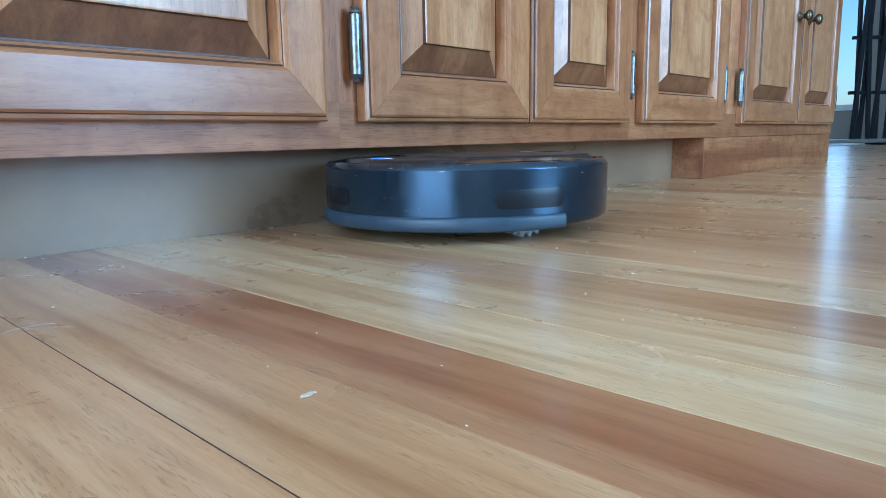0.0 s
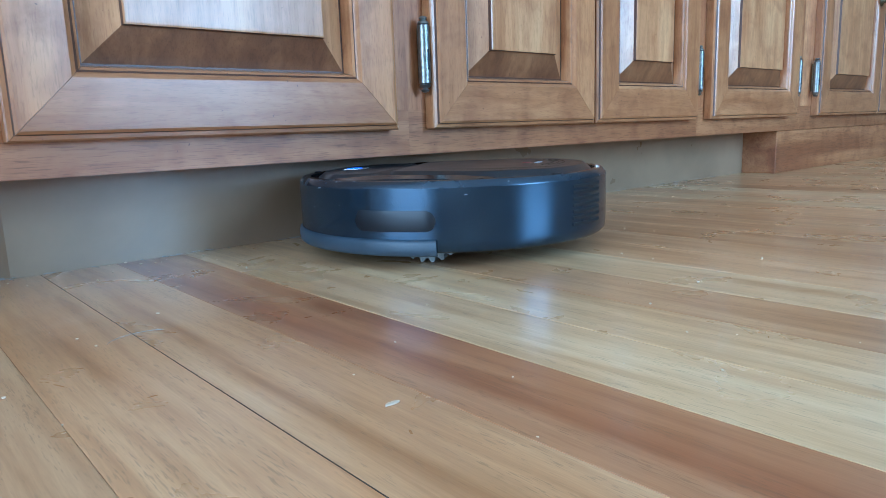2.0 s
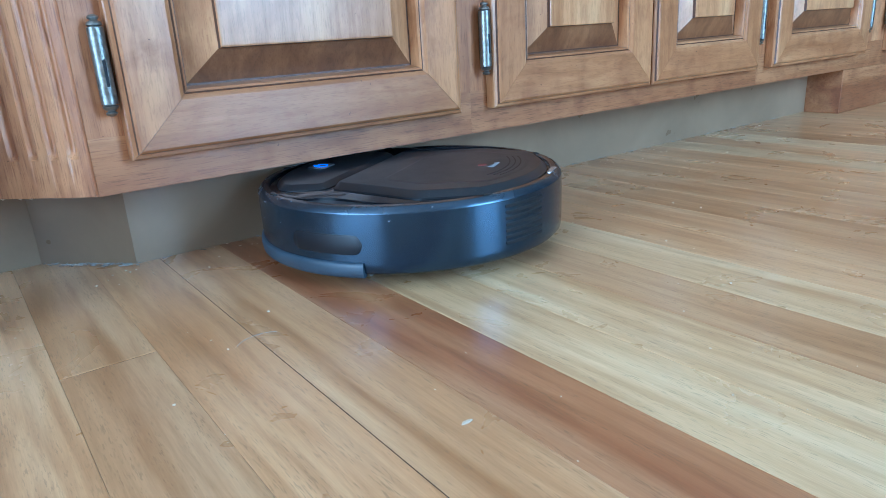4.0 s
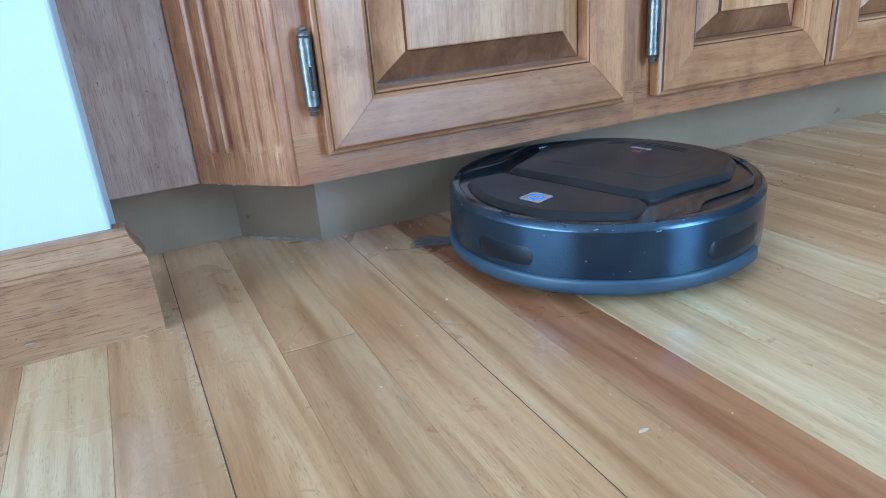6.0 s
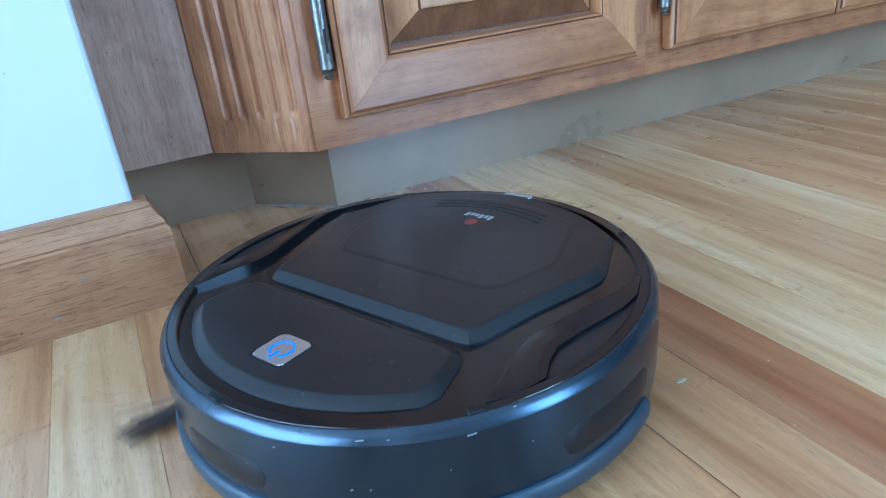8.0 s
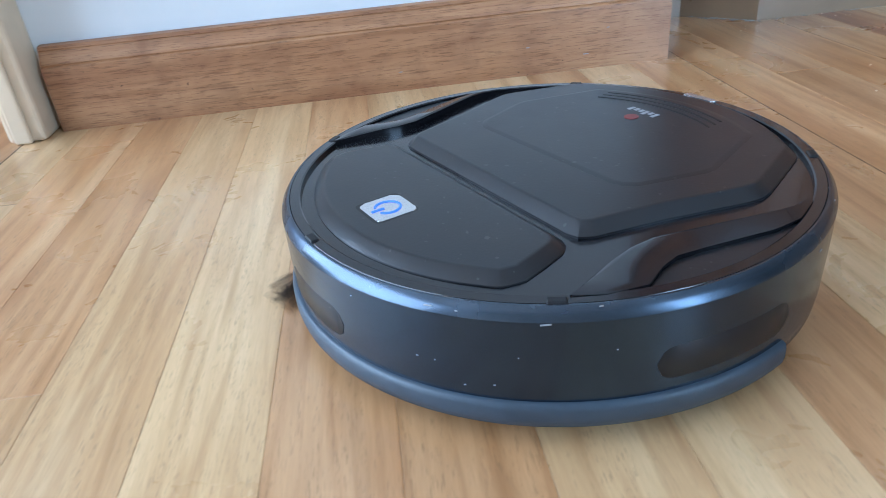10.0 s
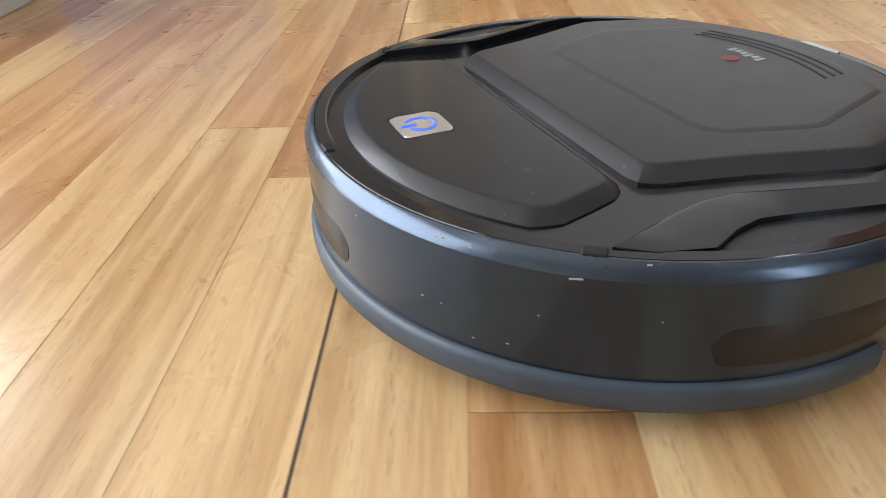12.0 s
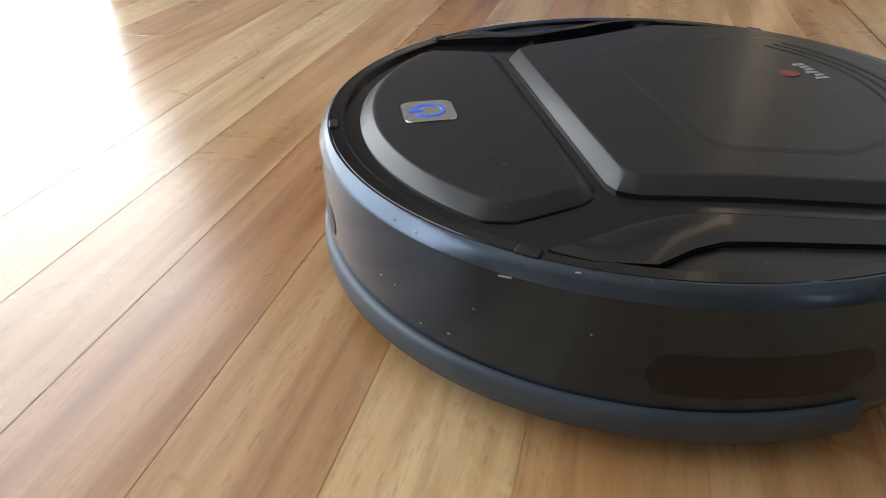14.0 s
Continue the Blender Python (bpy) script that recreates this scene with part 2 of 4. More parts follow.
TOP = plain("charcoal_top", (0.0115, 0.012, 0.014), 0.36, 0.0, 0.08, vary=0.2, scale=40, relief=0.06, speck=(0.04, 0.04, 0.04))
GLOSS = plain("black_gloss_inlay", (0.008, 0.008, 0.010), 0.16, 0.0, 0.2, vary=0.1, relief=0.0)
RIM = plain("bevelled_rim", (0.062, 0.080, 0.108), 0.25, 0.8, 0.1, vary=0.2, scale=30, relief=0.02)
RUBBER = plain("grey_rubber", (0.034, 0.050, 0.070), 0.42, vary=0.15, scale=60, relief=0.1)
BLACK = plain("black_plastic", (0.012, 0.012, 0.013), 0.5, relief=0.05)
WHEEL_GREY = plain("wheel_rubber", (0.30, 0.31, 0.30), 0.7)
CHROME = plain("satin_silver", (0.62, 0.62, 0.63), 0.22, 0.8, vary=0.06, relief=0.0)
LOGO_RED = plain("logo_red", (0.18, 0.036, 0.032), 0.5, relief=0.0)
LOGO_GREY = plain("logo_grey", (0.26, 0.26, 0.27), 0.5, relief=0.0)
SCUFF = plain("scuff_mark", (0.25, 0.25, 0.26), 0.6, relief=0.0)
BRISTLE = plain("brush_bristle", (0.055, 0.04, 0.032), 0.8, vary=0.3, scale=300)
CARD_WHITE = plain("printed_card_white", (0.66, 0.66, 0.65), 0.5, vary=0.05)
CARD_BLUE = plain("printed_card_blue", (0.07, 0.16, 0.38), 0.4, vary=0.08)
CARD_INK = plain("print_ink", (0.10, 0.10, 0.11), 0.5)
CARD_GREY = plain("box_grey", (0.50, 0.50, 0.49), 0.45, vary=0.05)
STEEL = plain("brushed_steel", (0.45, 0.47, 0.48), 0.3, 0.8)
BLACK_METAL = plain("black_metal", (0.015, 0.017, 0.022), 0.4, 0.3)
CRUMB = plain("crumb", (0.62, 0.50, 0.36), 0.8, vary=0.2, scale=200, relief=0.4)
DUST = plain("lint", (0.30, 0.27, 0.23), 0.9, vary=0.25, scale=300, relief=0.3)
SENSOR = plain("smoked_sensor_plastic", (0.008, 0.009, 0.012), 0.34, 0.0, 0.05, vary=0.1, relief=0.0)
for m_, k_ in ((TOP, 0.44), (GLOSS, 0.42), (SENSOR, 0.3), (BLACK, 0.3)):
    m_.node_tree.nodes["Principled BSDF"].inputs["Specular IOR Level"].default_value = k_
FRAME_WHITE = plain("window_frame_white", (0.72, 0.72, 0.70), 0.45)

m_, n_, l_, b_ = material("power_ring_blue", 0.4)
b_.inputs["Base Color"].default_value = (0.03, 0.08, 0.5, 1)
b_.inputs["Emission Color"].default_value = (0.08, 0.22, 1.0, 1)
b_.inputs["Emission Strength"].default_value = 0.6
RING_BLUE = m_
m_, n_, l_, b_ = material("window_glass", 0.02)
b_.inputs["Transmission Weight"].default_value = 1.0
b_.inputs["IOR"].default_value = 1.45
GLASS = m_

# ---------------------------------------------------------------- mesh helpers


def mesh_of(name, bm, mat, smooth=False):
    bmesh.ops.recalc_face_normals(bm, faces=bm.faces)
    me = bpy.data.meshes.new(name)
    bm.to_mesh(me)
    bm.free()
    me.materials.append(mat)
    if smooth:
        me.shade_smooth()
        me.set_sharp_from_angle(angle=radians(smooth if smooth is not True else 40))
    return me


def part(name, bm, mat, parent, label="", m=None, smooth=False):
    """Links a bmesh as one mesh object under a thing or a part."""
    ob = new(name, mesh_of(name, bm, mat, smooth))
    ob.parent = parent
    if m is not None:
        ob.matrix_basis = m
    if label:
        tagged(ob, label)
    return ob


def thing(name, label, category, m=None, group="", kind=""):
    ob = new(name)
    ob.empty_display_size = 0.05
    if m is not None:
        ob.matrix_basis = m
    return tagged(ob, label, category, group, kind)


def box(x0, x1, y0, y1, z0, z1, bevel=0.0, segments=1):
    bm = bmesh.new()
    bmesh.ops.create_cube(bm, size=1.0)
    bmesh.ops.scale(bm, vec=(x1 - x0, y1 - y0, z1 - z0), verts=bm.verts)
    bmesh.ops.translate(bm, vec=((x0 + x1) / 2, (y0 + y1) / 2, (z0 + z1) / 2), verts=bm.verts)
    if bevel:
        bmesh.ops.bevel(bm, geom=bm.edges[:], offset=bevel, segments=segments, affect="EDGES", profile=0.5)
    return bm


def prism(points, z0, z1, bevel=0.0, segments=2):
    """An outline drawn up from z0 to z1, its upper edge rounded."""
    bm = bmesh.new()
    low = [bm.verts.new((x, y, z0)) for x, y in points]
    high = [bm.verts.new((x, y, z1)) for x, y in points]
    k = len(points)
    bm.faces.new(high)
    bm.faces.new(low[::-1])
    for i in range(k):
        bm.faces.new((low[i], low[(i + 1) % k], high[(i + 1) % k], high[i]))
    if bevel:
        top = set(high)
        edges = [e for e in bm.edges if e.verts[0] in top and e.verts[1] in top]
        bmesh.ops.bevel(bm, geom=edges, offset=bevel, segments=segments, affect="EDGES", profile=0.5)
    return bm


def lathe(profile, a0=0.0, a1=360.0, steps=96, closed=False):
    """A profile of (radius, height) turned about z between two angles."""
    bm = bmesh.new()
    full = abs(a1 - a0) >= 359.9
    count = steps if full else steps + 1
    rings = []
    for i in range(count):
        a = radians(a0 + (a1 - a0) * i / steps)
        rings.append([bm.verts.new((r * math.cos(a), r * math.sin(a), z)) for r, z in profile])
    k = len(profile)
    for i in range(steps):
        p, q = rings[i], rings[(i + 1) % count]
        for j in range(k if closed else k - 1):
            bm.faces.new((p[j], q[j], q[(j + 1) % k], p[(j + 1) % k]))
    if not full and closed:
        bm.faces.new(rings[0])
        bm.faces.new(rings[-1][::-1])
    if full and not closed:
        bmesh.ops.holes_fill(bm, edges=[e for e in bm.edges if e.is_boundary], sides=0)
    bmesh.ops.remove_doubles(bm, verts=bm.verts, dist=1e-6)
    return bm


def arc(radius, a0, a1, steps=24):
    return [(radius * math.cos(radians(a0 + (a1 - a0) * i / steps)), radius * math.sin(radians(a0 + (a1 - a0) * i / steps))) for i in range(steps + 1)]


def ribbon(path, width, z0, z1, bevel=0.0):
    """A band of even width along a flat path."""
    left, right = [], []
    for i, (x, y) in enumerate(path):
        ax, ay = path[max(i - 1, 0)]
        bx, by = path[min(i + 1, len(path) - 1)]
        d = math.hypot(bx - ax, by - ay)
        nx, ny = -(by - ay) / d * width / 2, (bx - ax) / d * width / 2
        left.append((x + nx, y + ny))
        right.append((x - nx, y - ny))
    return prism(left + right[::-1], z0, z1, bevel, 1)


def rounded(points, radius, steps=4):
    """An outline with rounded corners."""
    out = []
    k = len(points)
    for i in range(k):
        p, a, b = Vector(points[i]), Vector(points[i - 1]), Vector(points[(i + 1) % k])
        r = min(radius, (a - p).length * 0.45, (b - p).length * 0.45)
        s, e = p + (a - p).normalized() * r, p + (b - p).normalized() * r
        for j in range(steps + 1):
            u = j / steps
            q = s * (1 - u) ** 2 + p * 2 * u * (1 - u) + e * u * u
            out.append((q.x, q.y))
    return out


# ---------------------------------------------------------------- room shell
BOARD = 0.0589
SEAM0 = 0.0225
WEST, EAST, SOUTH, NORTH, TOP_Z = -3.2, 6.4, -3.0, 2.6, 2.45


def wall_with_opening(name, along, at, thick, lo, hi, opening):
    """A wall in the plane x or y = at, from lo to hi, with one opening (from, to, sill, head)."""
    a, b, sill, head = opening
    root = thing(name, "plain closing room wall, darkened grey-beige to cut bounce light", "wall", kind="structure")
    pieces = [(lo, a, 0, TOP_Z), (b, hi, 0, TOP_Z), (a, b, head, TOP_Z)] + ([(a, b, 0, sill)] if sill > 0.02 else [])
    for p0, p1, z0, z1 in pieces:
        if along == "y":
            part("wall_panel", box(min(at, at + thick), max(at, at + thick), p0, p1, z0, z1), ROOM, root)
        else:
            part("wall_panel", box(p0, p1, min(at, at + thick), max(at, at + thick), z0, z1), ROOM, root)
    return root


wall_with_opening("wall_west", "y", WEST, -0.14, SOUTH, NORTH, (-2.3, 1.53, 0.05, 2.1))
wall_with_opening("wall_east", "y", EAST, 0.14, SOUTH, NORTH, (0.86, 2.2, 0.25, 2.1))
wall_with_opening("wall_south", "x", SOUTH, -0.14, WEST, EAST, (0.65, 1.85, 0.25, 2.1))
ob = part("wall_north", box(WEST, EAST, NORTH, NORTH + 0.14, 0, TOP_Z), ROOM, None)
tagged(ob, "plain wall at the end of the next room, darkened grey-beige to cut bounce light", "wall", kind="structure")
ob = part("wall_kitchen", box(-0.19, 2.6, 0.66, 0.78, 0, TOP_Z), WALL, None)
tagged(ob, "white painted wall behind the kitchen cabinets", "wall", kind="structure")
# added, unseen: keeps the south window from lighting the robot near the doorway
ob = part("wall_light_blocker", box(0.46, 0.58, SOUTH, -2.02, 0, TOP_Z), ROOM, None)
tagged(ob, "added unseen grey-beige wall blocking light from the south window", "wall", kind="structure")
ob = part("ceiling", box(WEST - 0.14, EAST + 0.14, SOUTH - 0.14, NORTH + 0.14, TOP_Z, TOP_Z + 0.1), CEIL, None)
tagged(ob, "plain white ceiling", "ceiling", kind="structure")


def window_unit(name, along, at, a, b, sill, head):
    root = thing(name, "white framed window with clear glass panes", "window", kind="structure")
    w = 0.05
    bars = [(a, a + w, sill, head), (b - w, b, sill, head), (a + w, b - w, sill, sill + w), (a + w, b - w, head - w, head), ((a + b) / 2 - w / 2, (a + b) / 2 + w / 2, sill + w, head - w)]
    for p0, p1, z0, z1 in bars:
        if along == "y":
            part("window_frame", box(at - 0.03, at + 0.03, p0, p1, z0, z1, 0.004), FRAME_WHITE, root)
        else:
            part("window_frame", box(p0, p1, at - 0.03, at + 0.03, z0, z1, 0.004), FRAME_WHITE, root)
    return root


window_unit("window_1", "y", WEST - 0.10, -2.3, 1.53, 0.05, 2.1)
window_unit("window_2", "y", EAST + 0.10, 0.86, 2.2, 0.25, 2.1)
window_unit("window_3", "x", SOUTH - 0.10, 0.65, 1.85, 0.25, 2.1)

PATIO = plain("outdoor_concrete", (0.42, 0.42, 0.41), 0.8, vary=0.15, scale=2)
ob = part("ground", box(-60, 60, -60, 60, -0.5, -0.20), PATIO, None)
tagged(ob, "pale concrete ground outside the windows", "ground", kind="structure")

# stub wall between the cabinets and the doorway
STUB_L, STUB_R, STUB_F = -0.86, -0.1887, -0.014
ob = part("wall_stub", box(STUB_L + 0.02, STUB_R, STUB_F, 0.112, 0, TOP_Z, 0.003, 2), WALL, None)
tagged(ob, "short white painted wall beside the cabinets", "wall", kind="structure")


SMUDGE = plain("wall_smudge", (0.58, 0.60, 0.61), 0.7, vary=0.1, scale=80)
for x, z, w, h in ((-0.262, 0.186, 0.016, 0.003), (-0.254, 0.189, 0.006, 0.004), (-0.243, 0.193, 0.002, 0.002)):
    part("smudge", prism(rounded([(0, 0), (w, h * 0.2), (w * 0.9, h), (w * 0.1, h * 0.7)], h * 0.3), 0.0, 0.0004), SMUDGE, ob, "", Matrix.Translation((x, STUB_F - 0.0001, z)) @ Euler((radians(90), 0, 0)).to_matrix().to_4x4())


def baseboard_profile():
    """(distance out from the wall, height)"""
    return [(0.0, 0.0), (0.0200, 0.0), (0.0200, 0.0615), (0.0193, 0.0655), (0.0172, 0.0672), (0.0178, 0.0688), (0.0165, 0.0722), (0.0135, 0.0752), (0.0120, 0.0790), (0.0105, 0.0812), (0.0110, 0.0826), (0.0095, 0.0858), (0.0060, 0.0868), (0.0, 0.0868)]


def baseboard(name, p0, p1, mitre0, mitre1, root):
    """A length of moulded baseboard in its own space, x along it and -y out of the wall."""
    d = Vector(p1) - Vector(p0)
    length = d.length
    bm = bmesh.new()
    ends = []
    for x, s in ((0.0, mitre0), (length, mitre1)):
        ends.append([bm.verts.new((x + s * r, -r, z)) for r, z in baseboard_profile()])
    k = len(ends[0])
    for i in range(k):
        bm.faces.new((ends[0][i], ends[1][i], ends[1][(i + 1) % k], ends[0][(i + 1) % k]))
    bm.faces.new(ends[0])
    bm.faces.new(ends[1][::-1])
    m = Matrix.Translation((*p0, 0.0)) @ Euler((0, 0, math.atan2(d.y, d.x))).to_matrix().to_4x4()
    return part(name, bm, BASEBOARD, root, "", m, 30)


bb = thing("baseboard", "moulded oak baseboard along the white wall, scuffed near the floor", "baseboard", kind="structure")
baseboard("baseboard_length", (STUB_L + 0.03, STUB_F - 0.0005), (STUB_R + 0.0005, STUB_F - 0.0005), 0.0, 1.0, bb)
baseboard("baseboard_return", (STUB_R + 0.0005, STUB_F - 0.0005), (STUB_R + 0.0005, STUB_F + 0.012), -1.0, 0.0, bb)
for x, z, s in ((-0.266, 0.016, 0.006), (-0.33, 0.030, 0.004), (-0.24, 0.042, 0.003), (-0.47, 0.02, 0.004)):
    part("scuff", box(x, x + s, -0.0347, -0.0341, z, z + 0.0010, 0.0002), SCUFF, bb)

casing = thing("door_casing", "cream painted door casing standing at the end of the wall", "door casing", kind="structure")
part("casing_board", box(-0.876, -0.838, -0.058, 0.13, 0.0, 2.05, 0.004, 2), CASING, casing)
part("casing_bead", box(-0.868, -0.850, -0.064, -0.0585, 0.0, 2.05, 0.0025, 2), CASING, casing)

# ---------------------------------------------------------------- cabinets
FRAME_Y, BOTTOM, DOOR_Z, DOOR_H = 0.018, 0.0815, 0.108, 0.64
RAIL_PROFILE = [(0.0, 0.0175), (0.0, 0.0055), (0.0012, 0.0042), (0.0042, 0.0036), (0.005, 0.0012), (0.0072, 0.0), (0.0445, 0.0), (0.0465, 0.0012), (0.0485, 0.0035), (0.0500, 0.0030), (0.0520, 0.0044), (0.0545, 0.0160), (0.0545, 0.0175)]


def door_rail(name, length, parent, m):
    """A mitred, moulded member of a door frame: x along it, z inward, y into the cabinet."""
    bm = bmesh.new()
    g = 0.0002
    ends = [[bm.verts.new((d + g, y, d)) for d, y in RAIL_PROFILE], [bm.verts.new((length - d - g, y, d)) for d, y in RAIL_PROFILE]]
    k = len(RAIL_PROFILE)
    for i in range(k):
        f = bm.faces.new((ends[0][i], ends[1][i], ends[1][(i + 1) % k], ends[0][(i + 1) % k]))
        f.material_index = 1 if i in (3, 8, 11) else 0
    bm.faces.new(ends[0])
    bm.faces.new(ends[1][::-1])
    ob = part(name, bm, CAB_RAIL, parent, "", m, 25)
    ob.data.materials.append(GLAZE)
    return ob


def door_panel(width, height, parent):
    """Raised panel with sloped fields and a proud middle."""
    steps = [(0.0535, 0.0163), (0.056, 0.0163), (0.0830, 0.0034), (0.0837, -0.0004), (0.0852, -0.0008)]
    bm = bmesh.new()
    loops = []
    for d, y in steps:
        loops.append([bm.verts.new(p) for p in ((d, y, d), (width - d, y, d), (width - d, y, height - d), (d, y, height - d))])
    for q, (a, b) in enumerate(zip(loops, loops[1:])):
        for i in range(4):
            f = bm.faces.new((a[i], a[(i + 1) % 4], b[(i + 1) % 4], b[i]))
            # top and bottom slopes take the end-grain colour with shade painted in
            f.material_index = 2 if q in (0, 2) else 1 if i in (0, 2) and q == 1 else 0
    bm.faces.new(loops[-1])
    back = [bm.verts.new(v.co + Vector((0, 0.0005, 0))) for v in loops[0]]
    bm.faces.new(back[::-1])
    for i in range(4):
        bm.faces.new((back[i], back[(i + 1) % 4], loops[0][(i + 1) % 4], loops[0][i]))
    ob = part("panel", bm, CAB_PANEL, parent, "raised wooden door panel")
    ob.data.materials.append(SHADED_END_GRAIN)
    ob.data.materials.append(GLAZE)
    return ob


def hinge(parent, x, z, side):
    """Antique butt hinge: knuckle barrel with finials and a leaf on the face frame."""
    h = part("hinge", box(-0.004, 0.0025, -0.002, 0.0030, -0.031, 0.031, 0.0006), BRASS, parent, "antique pewter hinge with finials", Matrix.Translation((x, 0.0135, z)) @ Matrix.Diagonal((side, 1, 0.86, 1)))
    prof = [(0.0006, -0.0445), (0.0024, -0.0435), (0.0030, -0.0415), (0.0016, -0.0395), (0.0034, -0.038), (0.0040, -0.0355), (0.0030, -0.034), (0.0042, -0.0335)]
    for zz in (-0.0205, -0.0195, -0.0065, -0.0055, 0.0075, 0.0085, 0.0205, 0.0215):
        prof.append((0.0042 if round(zz * 10000) % 20 else 0.0031, zz))
    prof += [(0.0042, 0.0335), (0.0030, 0.034), (0.0040, 0.0355), (0.0034, 0.038), (0.0016, 0.0395), (0.0030, 0.0415), (0.0024, 0.0435), (0.0006, 0.0445)]
    part("barrel", lathe([(r * 1.5, z) for r, z in prof], steps=16), PEWTER, h, "", Matrix.Translation((0.0005, -0.0062, 0)), 50)
    part("pin_slot", box(-0.0012, 0.0012, -0.0128, -0.0110, -0.018, 0.006, 0.0004), BLACK, h)


def cabinet_door(cabinet, x0, x1, hinge_side, knob=None):
    w = x1 - x0
    door = part("door", box(0.052, w - 0.052, 0.0166, 0.0176, 0.052, DOOR_H - 0.052), CAB_PANEL, cabinet, "raised-panel maple door, closed", Matrix.Translation((x0, 0.0, DOOR_Z)))
    door_rail("bottom_rail", w, door, Matrix.Identity(4))
    turn = Euler((0, radians(180), 0)).to_matrix().to_4x4()
    door_rail("top_rail", w, door, Matrix.Translation((w, 0, DOOR_H)) @ turn)
    door_rail("stile", DOOR_H, door, Matrix.Translation((0, 0, DOOR_H)) @ Euler((0, radians(90), 0)).to_matrix().to_4x4())
    door_rail("stile", DOOR_H, door, Matrix.Translation((w, 0, 0)) @ Euler((0, radians(-90), 0)).to_matrix().to_4x4())
    door_panel(w, DOOR_H, door)
    if hinge_side:
        for z in (0.075, DOOR_H - 0.08):
            hinge(door, -0.0075 if hinge_side < 0 else w + 0.0075, z, -1 if hinge_side < 0 else 1)
    if knob:
        prof = [(0.0, 0.030), (0.006, 0.0295), (0.011, 0.027), (0.0135, 0.022), (0.012, 0.0175), (0.007, 0.015), (0.005, 0.010), (0.0055, 0.006), (0.011, 0.003), (0.012, 0.0)]
        part("knob", lathe(prof, steps=24), BRASS, door, "dark brass round knob", Matrix.Translation((knob, 0.0, 0.25)) @ Euler((radians(90), 0, 0)).to_matrix().to_4x4(), 60)
    return door


def cabinet_unit(label, x0, x1, doors, stiles):
    cab = thing("cabinet", label, "cabinet", Matrix.Identity(4), "kitchen base cabinets")
    part("body", box(x0 + 0.0005, x1 - 0.0005, FRAME_Y + 0.019, 0.655, BOTTOM + 0.002, 0.86), CAB_OAK, cab)
    part("frame_rail", box(x0, x1, FRAME_Y, FRAME_Y + 0.0185, BOTTOM, DOOR_Z + 0.02), CAB_OAK, cab, "coarse-grained oak bottom rail")
    part("frame_rail", box(x0, x1, FRAME_Y, FRAME_Y + 0.0185, DOOR_Z + DOOR_H - 0.03, 0.86), CAB_OAK, cab)
    for s0, s1 in stiles:
        part("frame_stile", box(s0, s1, FRAME_Y, FRAME_Y + 0.0185, DOOR_Z + 0.02, DOOR_Z + DOOR_H - 0.03), CAB_OAK_UP, cab)
    for d in doors:
        cabinet_door(cab, *d)
    return cab


cab1 = cabinet_unit("stained maple base cabinet, one raised-panel door, fluted corner post", -0.028, 0.3625, [(0.0, 0.339, -1)], [(-0.028, 0.02), (0.318, 0.3625)])
cabinet_unit("stained maple base cabinet with a pair of raised-panel doors", 0.3625, 0.9525, [(0.386, 0.6645, -1), (0.6675, 0.931, 1)], [(0.3625, 0.404), (0.912, 0.9525)])
cabinet_unit("stained maple base cabinet with a single raised-panel door", 0.9525, 1.358, [(0.974, 1.307, 1)], [(0.9525, 0.992), (1.29, 1.358)])
cab4 = cabinet_unit("stained maple end cabinet with two doors and dark brass knobs", 1.358, 2.14, [(1.41, 1.766, -1, 0.318), (1.77, 2.10, 1, 0.036)], [(1.358, 1.43), (2.08, 2.14)])
part("plinth", box(1.262, 2.14, FRAME_Y + 0.002, 0.6, 0.0, BOTTOM - 0.0005, 0.001), CAB_OAK, cab4, "flush stained wood plinth")

# fluted post set at 45 degrees, and the end panel beyond it
POST_L = 0.112


def fluted_post(parent):
    bm = bmesh.new()
    us, zs = 90, [BOTTOM, 0.1125, 0.1145, 0.117, 0.1195, 0.122, 0.125, 0.13, 0.86]
    cols = []
    for i in range(us + 1):
        u = i / us
        g = 0.0
        for c in (0.235, 0.390, 0.550, 0.710, 0.865):
            q = abs(u - c) / 0.037
            if q < 1:
                g = 0.0048 * math.sqrt(1 - q * q)
        col = []
        for z in zs:
            k = min(max((z - 0.1135) / 0.009, 0.0), 1.0)
            edge = 0.0025 * (max(0.0, 1 - u / 0.02) + max(0.0, 1 - (1 - u) / 0.02))
            col.append(bm.verts.new((u * POST_L, g * math.sqrt(1 - (1 - k) ** 2) + edge, z)))
        cols.append(col)
    for a, b in zip(cols, cols[1:]):
        for j in range(len(zs) - 1):
            bm.faces.new((a[j], b[j], b[j + 1], a[j + 1]))
    back = [[bm.verts.new((x, 0.03, z)) for z in (BOTTOM, 0.86)] for x in (0.0, POST_L)]
    bm.faces.new((back[0][0], back[1][0], back[1][1], back[0][1]))
    bm.faces.new([c[0] for c in cols] + [back[1][0], back[0][0]])
    bm.faces.new([c[-1] for c in cols][::-1] + [back[0][1], back[1][1]])
    bm.faces.new([v for v in cols[0]] + [back[0][1], back[0][0]])
    bm.faces.new([v for v in cols[-1]][::-1] + [back[1][0], back[1][1]])
    m = Matrix.Translation((-0.0285 - POST_L * 0.7071, FRAME_Y + POST_L * 0.7071, 0)) @ Euler((0, 0, radians(-45))).to_matrix().to_4x4()
    return part("fluted_post", bm, CAB_OAK_UP, parent, "oak corner post with five flutes", m, 35)


